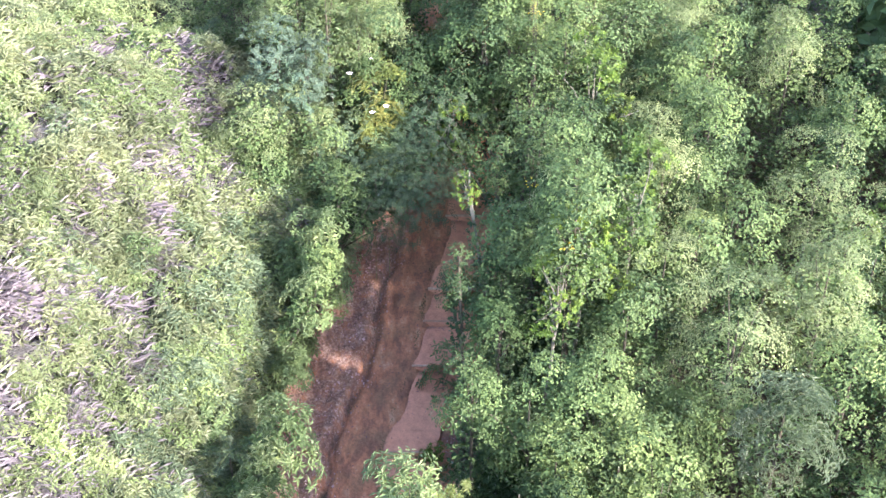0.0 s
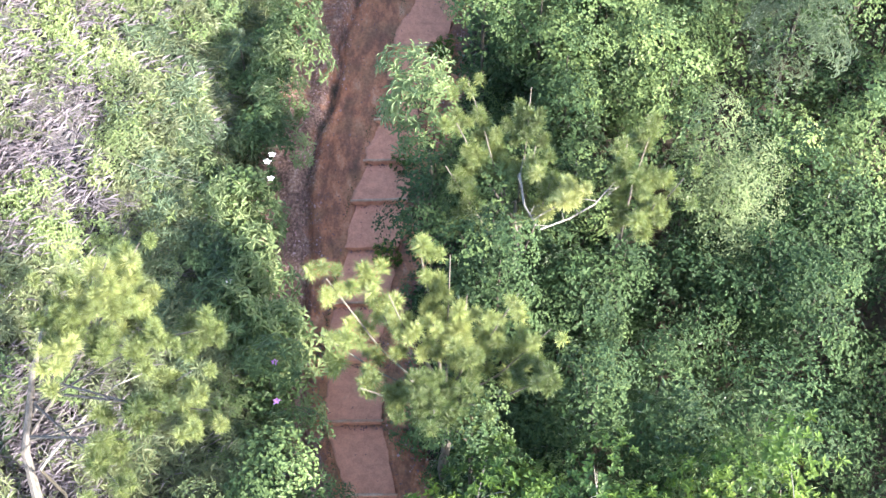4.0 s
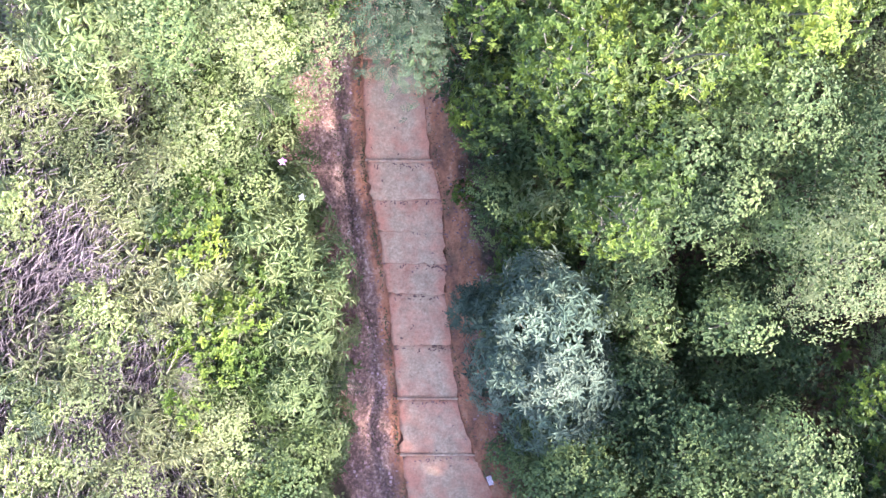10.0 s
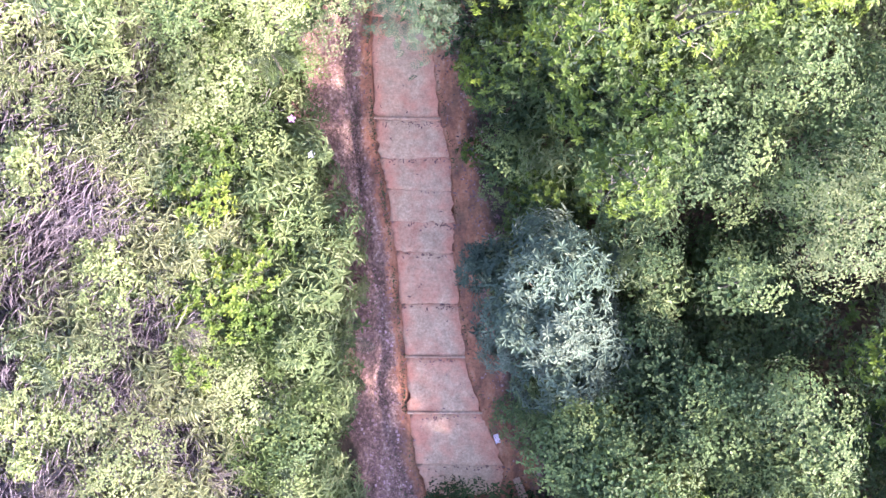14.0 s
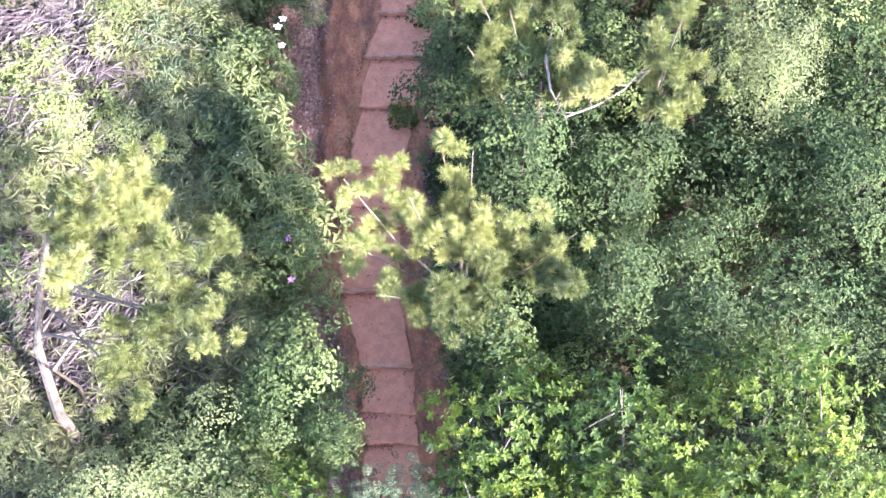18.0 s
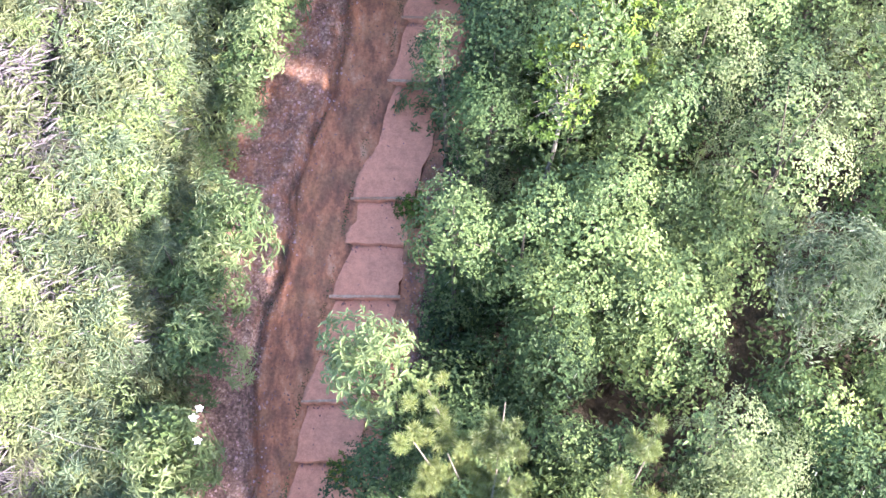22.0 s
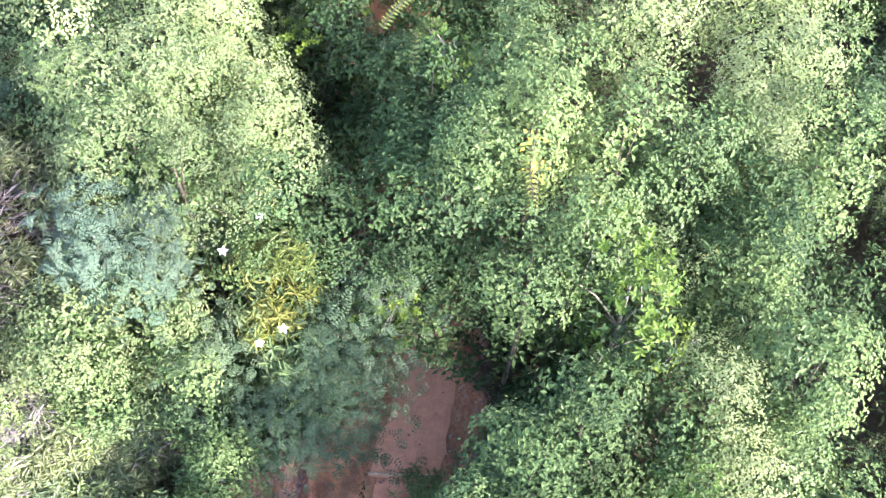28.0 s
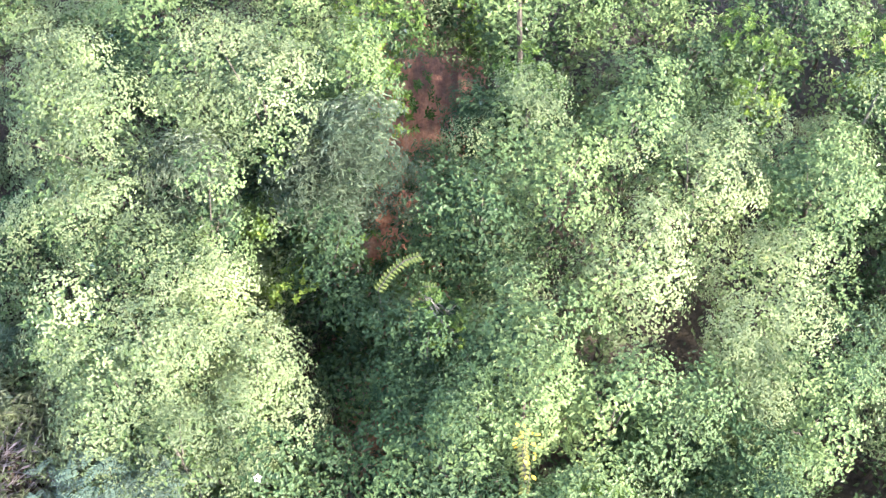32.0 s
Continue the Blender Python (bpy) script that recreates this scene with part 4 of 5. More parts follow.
plant("pale", 5.38, 32.02, 6.2, 1.06)
plant("oak", 4.45, 33.03, 6.0, 0.95)
plant("pale", 6.47, 30.42, 5.9, 0.97)
plant("oak", 7.27, 31.92, 6.2, 1.00)
plant("pale", 5.87, 28.94, 5.9, 0.87)
plant("oak", 3.81, 28.10, 6.7, 0.89)
plant("dark", 5.85, 27.53, 5.8, 0.98)
plant("oak", 7.06, 28.49, 5.8, 0.92)
plant("acacia", -2.75, 27.0, 6.3, 0.6)
plant("pale", 2.77, 33.25, 5.8, 0.74)
plant("oak", 3.20, 31.77, 6.3, 0.74)
plant("pale", -4.46, 33.14, 7.0, 0.95)
plant("pale", -2.43, 33.14, 7.0, 0.92)
plant("willow", -2.52, 31.76, 6.5, 0.83)
plant("dark", 2.02, 33.66, 5.0, 0.54)
plant("oak", 0.05, 33.6, 6.6, 0.6)
plant("dark", 1.0, 28.7, 6.0, 0.66)
plant("oak", 1.80, 27.90, 7.2, 0.68)
plant("oak", 2.52, 28.12, 7.2, 0.69)
plant("pale", -1.4, 28.97, 6.4, 0.78)
plant("pale", -2.59, 28.58, 7.1, 0.90)
plant("oak", 3.22, 26.77, 6.9, 0.68)
plant("oak", 4.83, 28.15, 6.4, 0.77)
plant("pale", 6.19, 29.29, 5.8, 0.82)
plant("oak", 5.64, 27.26, 5.8, 0.75)
# dark for the shaded, trail-facing side of the crowns
plant("dark", 1.7, 21.2, 6.2, 0.6, 1.2)
plant("oak", 3.05, 21.7, 8.0, 0.9, 1.2)
plant("oak", 2.95, 20.4, 7.9, 0.85, 1.2)
plant("rosette", 0.85, 21.95, 6.95, 0.1)
plant("dark", 0.5, 20.8, 5.4, 0.16)
plant("rosette", 4.19, 21.25, 7.3, 0.65)
# added on the sunward side to keep the sun off the ground below
plant("oak", 2.65, 35.2, 8.3, 0.85)
plant("oak", 1.25, 33.0, 4.3, 0.6)
plant("dark", 1.55, 20.0, 5.6, 0.6, 1.2)
plant("oak", 3.82, 17.18, 5.0, 0.71)
plant("oak", 2.48, 16.80, 5.2, 0.70)
plant("oak", 4.80, 17.99, 4.7, 0.74)
plant("pale", 5.08, 13.83, 5.6, 0.76)
plant("pale", 4.70, 14.63, 6.1, 0.66)
plant("bamboo", -1.05, 26.74, 5.2, 0.59)
plant("bamboo", -1.26, 26.25, 4.6, 0.36)
plant("dark", -0.3, 26.1, 3.4, 0.48)
plant("feather", -0.9, 25.4, 3.2, 0.48)
plant("feather", 0.3, 26.75, 4.6, 0.65, 1.5)
plant("feather", -0.4, 26.1, 4.3, 0.6, 1.4)
plant("dark", 1.25, 27.2, 4.8, 0.7, 1.3)
plant("dark", 0.7, 27.5, 5.2, 0.8, 1.3)
plant("willow", -0.5, 32.1, 6.4, 0.9, 1.4)
# pale where these crowns are lit: sunlight put into the leaf colour
plant("pale", 6.03, 19.00, 6.5, 0.98)
plant("pale", 8.06, 20.38, 6.5, 1.15)
plant("oak", 8.20, 18.36, 6.2, 0.99)
plant("pale", 4.88, 20.88, 6.3, 1.02)
plant("oak", 4.05, 19.77, 6.0, 0.88)


# dark recesses between the crowns: x, y, radius
GAPS = [(3.1, 16.4, 0.7), (1.0, 12.9, 0.6), (3.1, 16.0, 0.6), (3.9, 12.7, 0.6), (4.2, 21.0, 0.5), (8.2, 25.8, 0.5), (5.5, 25.6, 0.3), (7.9, 21.1, 0.4), (-0.5, 30.1, 0.6), (-2.6, 33.5, 0.4), (0.2, 28.2, 0.6), (3.3, 27.5, 0.4), (6.0, 28.1, 0.5), (5.2, 26.4, 0.4), (-1.4, 26.5, 0.4), (0.7, 33.1, 0.5)]
HOLES = [(1.2, 35.2), (1.2, 34.0), (1.2, 32.8), (-0.5, 29.8), (-0.4, 29.1), (-0.2, 28.4)]   # where the red ground shows through the canopy


def fill_wood():
    """Lower trees between the tall ones, so that the wood closes on both sides of the trail."""
    rng = random.Random(77)
    for k in range(7000):
        x, y = rng.uniform(-11.5, 12.5), rng.uniform(-7.5, 38)
        l, r = (float(v) for v in edges(y))
        if abs(x - 0.5) > 8.1 + 0.13 * max(0.0, y):
            continue
        left, right, over = x < l - 0.5 and y > 27.5 + 0.5 * (x + 4), x > r + 0.45, y > 28.6
        if not (left or right or over):
            continue
        if min(math.hypot(x - cx, y - cy) - cr for cx, cy, cr in CROWNS) < (-0.2 if over and abs(x - 0.6) < 2.4 else 0.1 if (over and abs(x) < 4) or 0 < x - r < 4 else 0.28):
            continue
        hole = min(math.hypot(x - hx, y - hy) for hx, hy in HOLES)
        if hole < (0.9 if y < 32 else 0.8) or any(math.hypot(x - gx, y - gy) < gr + 0.35 for gx, gy, gr in GAPS):
            continue
        h = rng.uniform(2.0, 3.9) + (1.6 if y > 28 else 1.7 * min(1.0, max(0.0, x - r - 0.6) / 1.5))
        # out of view these are made taller, to shade the lower bank
        h += 2.0 * float(smooth((-3.9 - y) / 0.9)) * (x > 1.2)
        # both regions lie in shade: lower trees with darker leaf colour
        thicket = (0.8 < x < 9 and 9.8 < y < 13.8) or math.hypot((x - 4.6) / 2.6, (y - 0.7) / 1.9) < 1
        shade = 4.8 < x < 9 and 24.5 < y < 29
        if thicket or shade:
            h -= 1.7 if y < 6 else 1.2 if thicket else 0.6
        # more pale trees on the left, to stand for the sunlight there
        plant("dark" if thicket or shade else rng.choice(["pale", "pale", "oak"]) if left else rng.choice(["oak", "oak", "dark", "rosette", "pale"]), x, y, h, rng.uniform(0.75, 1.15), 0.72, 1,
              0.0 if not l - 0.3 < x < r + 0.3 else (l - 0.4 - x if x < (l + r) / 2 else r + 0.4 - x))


fill_wood()


def trail_side():
    """Leafy saplings added under the sunward trees to shade the trail, shrubs along the bank."""
    rng = random.Random(80)
    y, row = -8.0, 0
    while y < 28.5:
        r = float(edges(y)[1])
        row += 1
        for out in (0.55, 1.25, 2.0, 2.9, 3.7)[int(23.5 < y < 26):3 + 2 * (row % 2)]:
            x = r + out + rng.uniform(-0.2, 0.2) + (0.32 if 19 < y < 26 else 0.0)
            h = rng.uniform(1.4, 2.0) + 1.0 * out
            plant(rng.choice(["dark", "oak", "lance", "oak"]) if y < 6 else rng.choice(["dark", "oak", "dark"]), x, y + rng.uniform(-0.3, 0.3), h, rng.uniform(0.5, 0.7), 0.65, 0)
        y += 0.95
    y = -8.0
    while y < 27.5:
        l = float(edges(y)[0])
        for out in (0.3, 0.95):
            x, v = l - out + rng.uniform(-0.15, 0.15), y + rng.uniform(-0.3, 0.3)
            plant(rng.choice(["lance", "lance", "oak"]), x, v, float(land(x, v) - slope(v)) + rng.uniform(0.6, 1.0), rng.uniform(0.4, 0.55), 0.8, 1)
        y += 1.15


trail_side()


def unseen_wood():
    """Trees beyond, mostly out of view, added to shade the trail from the south-east."""
    rng = random.Random(79)
    verts, faces = spray(np.random.default_rng(5), 16, 4, 0.26, 0.17)
    for k in range(1100):
        x, y = rng.uniform(1.5, 20), rng.uniform(-20, 36)
        if abs(x - 0.5) < 8.3 + 0.13 * max(0.0, y) and y > -9.5:
            continue
        if min(math.hypot(x - cx, y - cy) - cr for cx, cy, cr in CROWNS) < 0.6:
            continue
        CROWNS.append((x, y, 1.5))
        g, top = float(land(x, y)), rng.uniform(5.5, 7.0) if y < -9.5 else rng.uniform(6.6, 7.6) if y < 1 else rng.uniform(5.4, 6.6) if y < 5 else rng.uniform(5.0, 6.4)
        ob = thing("broadleaf_tree", pose(x, y, g - 0.03), KINDS["oak"][1], "tree", "hillside vegetation")
        part("trunk", mesh_of("trunk", *tube([(0, 0, -0.1), (0.1, 0, top * 0.4), (0, 0.1, top * 0.8)], [0.1, 0.07, 0.03]), M_BARK), ob)
        crown = []
        for i in range(14):
            c = 1 - 1.2 * (i + 0.5) / 14
            w, q = i * 2.39996, math.sqrt(1 - c * c)
            crown.append((verts * 2.0 + np.array([1.3 * q * math.cos(w), 1.3 * q * math.sin(w), top - 2.2 + 2.0 * c]), faces))
        tagged(part("crown", mesh_of("crown", *join(crown), M_LEAF["oak"]), ob), kind="stuff")


unseen_wood()


# patches of dead fern on the bank: x, y, radius
DRY = [(-6.4, 2.7, 0.9), (-6.7, 1.7, 0.8), (-8.0, -0.1, 0.9), (-5.9, -0.2, 0.8), (-7.6, 6.1, 0.6), (-5.9, 6.3, 0.5), (-5.3, -1.3, 0.5), (-6.6, 9.4, 1.5), (-5.7, 8.6, 0.6), (-2.9, 24.6, 0.9), (-5, -3, 0.8), (-7.4, -3, 0.8), (-3.7, -2.8, 0.6), (-6.5, -2, 0.6), (-4.6, -1.9, 0.5), (-7.4, -0.3, 0.6), (-5.5, 0.2, 0.6), (-4.4, 0.7, 0.5), (-7, 1, 0.6), (-6.7, 2.2, 0.8), (-5.6, 10.2, 1.1), (-7.2, 10.5, 0.9), (-7.2, 13.4, 0.6), (-7.5, 14.6, 0.8), (-6, 14.6, 0.5), (-7, 15.5, 0.6), (-6.7, 16.5, 0.7), (-7.8, 16.5, 0.7), (-4.3, 17.2, 0.6), (-4.8, 18.1, 0.5), (-6.4, 18.2, 0.8), (-5.7, 19.4, 0.5), (-7.8, 19.6, 1), (-8.9, 20.8, 0.8), (-7.3, 21.5, 0.4), (-5.6, 22.1, 0.6), (-8, 23.4, 0.5), (-6.1, 24.3, 0.7), (-3.4, 25.5, 0.5), (-4.5, 25.5, 0.5), (-7.6, 27.1, 1), (-5.8, 27.1, 0.8), (-6, 28.5, 0.7)]


def near_dry(x, y):
    return any(math.hypot(x - px, y - py) < pr * 0.7 for px, py, pr in DRY)


def scrub():
    """Knee-high bushes among the ferns of the bank."""
    rng = random.Random(78)
    n = 0
    while n < 185:
        x, y = rng.uniform(-10.5, -2.4), rng.uniform(-8, 27)
        d = float(edges(y)[0]) - x
        if d < 0.45 or near_dry(x, y):
            continue
        n += 1
        if min(math.hypot(x - cx, y - cy) - cr for cx, cy, cr in CROWNS) < 0.0:
            continue
        top = float(land(x, y) - slope(y)) + rng.uniform(0.55, 0.95)
        plant(rng.choice(["pale", "pale", "pale", "lance"]) if d > 0.8 else "lance", x, y, top, rng.uniform(0.35, 0.6), 1.0, 1)


scrub()


def pine(x, y, h, head, limbs, seed, number=13, spread=0.18, inner=0.5, stem=None):
    """A young pine: limbs that end in brushes of long needles. Limb ends in plan."""
    rng = random.Random(seed)
    g = float(land(x, y))
    top = float(slope(y)) + h - g
    ob = thing("pine_tree", pose(x, y, g - 0.05), "young pine with a bare pale trunk and yellow-green needle brushes" if stem else "young pine with yellow-green brushes of long needles", "tree", "pines over the trail")
    head = Vector((head[0] - x, head[1] - y, top - 1.0))
    wood = M_PALEBARK if stem else M_PINEBARK
    if stem:
        stem = [Vector((0.1, -0.1, -0.1))] + [Vector(p) - Vector((x, y, g - 0.05)) for p in stem[1:]]
    else:
        stem = [Vector((0, 0, -0.1)), head * 0.3 + Vector((-0.12, 0.05, 0)), head * 0.6 + Vector((0.06, -0.04, 0)), head * 0.85, head]
    part("trunk", mesh_of("trunk", *tube(stem, [0.11, 0.095, 0.07, 0.05, 0.02], 8), wood), ob)
    for px, py in limbs:
        tip = Vector((px - x, py - y, top + float(slope(py) - slope(y)) + rng.uniform(-0.35, 0.15)))
        root = stem[2].lerp(stem[4], rng.uniform(0.0, 0.8))
        bend = root.lerp(tip, 0.55) + Vector((rng.uniform(-0.1, 0.1), rng.uniform(-0.1, 0.1), -0.2))
        limb = part("limb", mesh_of("limb", *tube([root, bend, tip], [0.026, 0.018, 0.008], 5), wood), ob)
        brush = []
        for k in range(number):
            s = rng.uniform(inner, 1.0)
            p = bend.lerp(tip, s * 2 - 1) + Vector((rng.gauss(0, spread), rng.gauss(0, spread), rng.gauss(0.02, 0.1)))
            d = (p - root).normalized() * 0.8 + Vector((rng.gauss(0, 0.3), rng.gauss(0, 0.3), 0.9))
            z = rng.uniform(0.75, 1.15)
            turn = np.array(d.to_track_quat("Z", "Y").to_matrix())
            v, f = rng.choice(TUFTS)
            brush.append((v @ turn.T * z + np.array(p), f))
        tagged(part("needle_brush", mesh_of("needle_brush", *join(brush), M_LEAF["pine"]), limb), kind="stuff")
    return ob


pine(0.35, 10.2, 7.1, (0.1, 10.1), [(-1.67, 10.15), (-1.6, 10.86), (-1.18, 11.32), (-0.25, 11.78), (0.27, 11.51), (-0.66, 10.6), (0.01, 10.33), (-1.06, 9.28), (-0.32, 9.28),
     (0.02, 8.77), (0.6, 9.02), (0.52, 10.69), (1.28, 10.6), (1.78, 10.25), (1.76, 9.54), (0.6, 9.89)], 3)
pine(-6.07, 8.06, 8.0, (-5.75, 10.40), [(-4.32, 11.13), (-4.69, 10.6), (-4.18, 10.26), (-5.04, 9.83), (-5.14, 9.16), (-4.53, 9.5), (-3.83, 9.66), (-3.27, 9.75), (-3.4, 9.16), (-3.13, 8.59), (-5.27, 10.27), (-4.63, 10.11), (-3.69, 8.51), (-4.29, 8.19), (-4.3, 7.56)], 4, 11, 0.2, 0.8,
     stem=[(-6.07, 8.06, 5.23), (-6.17, 8.25, 5.76), (-6.33, 9.00, 6.78), (-6.06, 9.71, 7.90), (-5.75, 10.40, 8.72)])
pine(1.5, 13.2, 6.3, (1.4, 13.4), [(0.59, 14.96), (1.64, 14.74), (0.39, 14.3), (0.86, 14.14), (0.2, 13.61), (1.7, 13.82), (1.96, 13.3), (2.21, 12.78)], 5, 15)
pine(3.0, 13.2, 6.3, (3.3, 13.3), [(3.2, 13.82), (3.71, 14.35), (3.83, 13.5), (3.23, 12.99), (3.57, 12.63), (4.07, 13.09)], 6, 11, 0.2)


def undergrowth():
    """Seedlings, creepers and low leaves that cover the floor of the wood."""
    rng = np.random.default_rng(31)
    n = 55000
    x, y = rng.uniform(-10.5, 11.5, n), rng.uniform(-8, 38, n)
    l, r = edges(y)
    cover = wobble(x, y, 1.1) + 0.7 * wobble(x, y, 2.7)
    keep = (((x > r + 0.05) | (x < l - 0.1)) & (cover > rng.uniform(-1.6, 0.3, n)))
    x, y = x[keep], y[keep]
    n = len(x)
    base = np.stack([x, y, land(x, y) + 0.02 + rng.random(n) ** 1.5 * (0.25 + 0.35 * np.abs(wobble(x, y, 0.9)))], 1)
    w = rng.uniform(0, 2 * math.pi, n)
    way = unit(np.stack([np.cos(w), np.sin(w), rng.normal(0.25, 0.3, n)], 1))
    up = unit(np.stack([rng.normal(0, 0.3, n), rng.normal(0, 0.3, n), np.ones(n)], 1))
    v, f = blades(base, way, up, rng.uniform(0.08, 0.17, n), rng.uniform(0.04, 0.075, n), 0.3, 0.2)
    tagged(new("undergrowth", mesh_of("undergrowth", v, f, M_LEAF["lance"])), "low leafy green undergrowth on the forest floor", "undergrowth", kind="stuff")


undergrowth()

# ---- ferns and dry stalks on the bank ----


def dryness(x, y):
    """How near a place lies to the middle of a patch of dead fern: 1 in the middle, 0 outside."""
    best = np.zeros_like(np.asarray(x, float))
    for px, py, pr in DRY:
        best = np.maximum(best, 1 - np.hypot(x - px, y - py) / (pr * (1.1 if py < 6 else 0.75)))
    return best + 0.3 * np.clip(wobble(x, y, 1.3), 0, 1) * smooth((8 - np.asarray(y, float)) / 4)



def bank_mounds():
    """Low bushes that cover the sunny bank shoulder to shoulder: domes of leafy shoots with gaps between them."""
    rng = np.random.default_rng(12)
    kinds = {
        "fern": (0.14, 0.24, 0.028, 0.042, "bright yellow-green lance-leaved fern thicket on the sunny bank"),
        "pale": (0.055, 0.09, 0.03, 0.046, "pale olive small-leaved bushes on the sunny bank"),
        "mint": (0.12, 0.2, 0.028, 0.042, "mint green lance-leaved shoots in the thicket"),
        "straw": (0.07, 0.11, 0.032, 0.05, "light yellow-green rounded bushes on the sunny bank"),
        "oak": (0.13, 0.21, 0.03, 0.046, "lance-leaved shoots along the trail, deep green in place of shade"),
    }
    shoots = {k: [] for k in kinds}
    for _ in range(2300):
        x, y = rng.uniform(-12, -2.2), rng.uniform(-8.5, 30)
        d = float(edges(y)[0]) - x
        if d < 0.25 or abs(x) > 8.3 + 0.13 * max(0.0, y) or (dryness(x, y) > rng.uniform(0.05, 0.8)):
            continue
        zone = float(wobble(x, y, 0.55) + 0.6 * wobble(x + 3, y, 1.4)) + rng.normal(0, 0.35)
        kind = "mint" if d < 1.3 and rng.random() < 0.7 else "fern" if zone < -0.25 else "straw" if zone > 0.45 else "pale" if zone > 0.1 else rng.choice(["mint", "fern", "pale"])
        # darker leaf colour near the trail, for the shade that falls there
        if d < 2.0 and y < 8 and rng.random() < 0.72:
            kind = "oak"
        r, h = rng.uniform(0.25, 0.62), rng.uniform(0.25, 0.75)
        n = int(80 * r * r + 12) if kind in ("fern", "mint", "oak") else int(140 * r * r + 14)
        shoots[kind].append((x, y, r, h * (0.75 if d < 1 else 1.0), n))
    for _ in range(420):
        y = rng.uniform(11, 27)
        x = float(edges(y)[0]) - rng.uniform(0.15, 1.9)
        r = rng.uniform(0.25, 0.5)
        shoots[rng.choice(["mint", "fern", "mint", "straw"])].append((x, y, r, rng.uniform(0.4, 0.9), int(80 * r * r + 12)))
    for _ in range(1500):       # the scrub goes on up the hillside
        x, y = -11.5 - 14 * rng.random() ** 1.2, rng.uniform(-14, 38)
        r = rng.uniform(0.6, 1.2)
        shoots[rng.choice(["fern", "pale", "mint", "straw", "pale"])].append((x, y, r, rng.uniform(0.5, 1.3), int(34 * r * r + 12)))
    for kind, mounds in shoots.items():
        lo, hi, wlo, whi, label = kinds[kind]
        cx, cy, cr, ch = (np.repeat(np.array([m[i] for m in mounds]), [m[4] for m in mounds]) for i in range(4))
        n = len(cx)
        u, w = np.sqrt(rng.random(n)), rng.uniform(0, 2 * math.pi, n)
        ragged = 1 + 0.25 * np.sin(3 * w + cx * 9) + 0.12 * np.sin(7 * w + cy * 5)
        x, y = cx + cr * ragged * u * np.cos(w), cy + cr * ragged * u * np.sin(w)
        root = np.stack([x, y, land(x, y) + 0.08 + ch * (1 - 0.8 * u ** 2.4) * rng.uniform(0.72, 1.05, n)], 1)
        lean = unit(np.stack([0.75 * u * np.cos(w) + rng.normal(0.05, 0.22, n), 0.75 * u * np.sin(w) + rng.normal(-0.05, 0.22, n), np.ones(n)], 1))
        a = unit(np.cross(lean, rng.normal(size=(n, 3))))
        b = np.cross(lean, a)
        grow = rng.uniform(0.75, 1.25, n) * np.where(cx < -12.4, 2.0, 1.0)
        count = 9 if kind in ("fern", "mint", "oak") else 8
        bs, ws, us, ls, fs = [], [], [], [], []
        for k in range(count):
            q = (2.39996 * k + rng.random(n) * 0.6)[:, None]
            out = a * np.cos(q) + b * np.sin(q)
            bs.append(root + lean * (0.09 * k / count) * grow[:, None] + rng.normal(0, 0.012 if kind in ("fern", "mint", "oak") else 0.035, (n, 3)))
            ws.append(unit(out + lean * (0.1 + 0.1 * k) + rng.normal(0, 0.15, (n, 3))))
            us.append(unit(lean - out * 0.3))
            ls.append(grow * rng.uniform(lo, hi, n))
            fs.append(grow * rng.uniform(wlo, whi, n))
        v, f = blades(*(np.concatenate(q) for q in (bs, ws, us, ls, fs)), 0.3, 0.35)
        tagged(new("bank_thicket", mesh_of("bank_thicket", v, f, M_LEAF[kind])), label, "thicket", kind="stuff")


bank_mounds()


def dry_stalks():
    """Tufts of dead fern and grass: arching grey stalks that lie over one another."""
    rng = np.random.default_rng(21)
    cx, cy = rng.uniform(-11, -2.4, 5200), rng.uniform(-8, 29, 5200)
    d = edges(cy)[0] - cx
    keep = (d > 0.3) & (dryness(cx, cy) + 0.15 * wobble(cx, cy, 2.0) > rng.uniform(0.0, 0.75, 5200)) | ((d > 1.2) & (rng.random(5200) < 0.2))
    cx, cy = cx[keep], cy[keep]
    m, per = len(cx), 70
    heading = 3.5 * wobble(cx, cy, 0.6) + rng.normal(0, 0.7, m)
    x, y = (np.repeat(c, per) + rng.normal(0, 0.16, m * per) for c in (cx, cy))
    n = m * per
    w = np.repeat(heading, per) + rng.normal(0, 1.6, n)
    base = np.stack([x, y, land(x, y) + rng.uniform(0.08, 0.55, n)], 1)
    way = unit(np.stack([np.cos(w), np.sin(w), rng.normal(0.3, 0.4, n)], 1))
    v, f = blades(base, way, np.tile([0, 0, 1.0], (n, 1)), rng.uniform(0.14, 0.4, n), rng.uniform(0.0035, 0.007, n), 0.0, 0.3, True)
    tagged(new("dry_fern_stalks", mesh_of("dry_fern_stalks", v, f, M_DRY)), "matted grey-violet dead fern stalks", "dry ferns", kind="stuff")


dry_stalks()


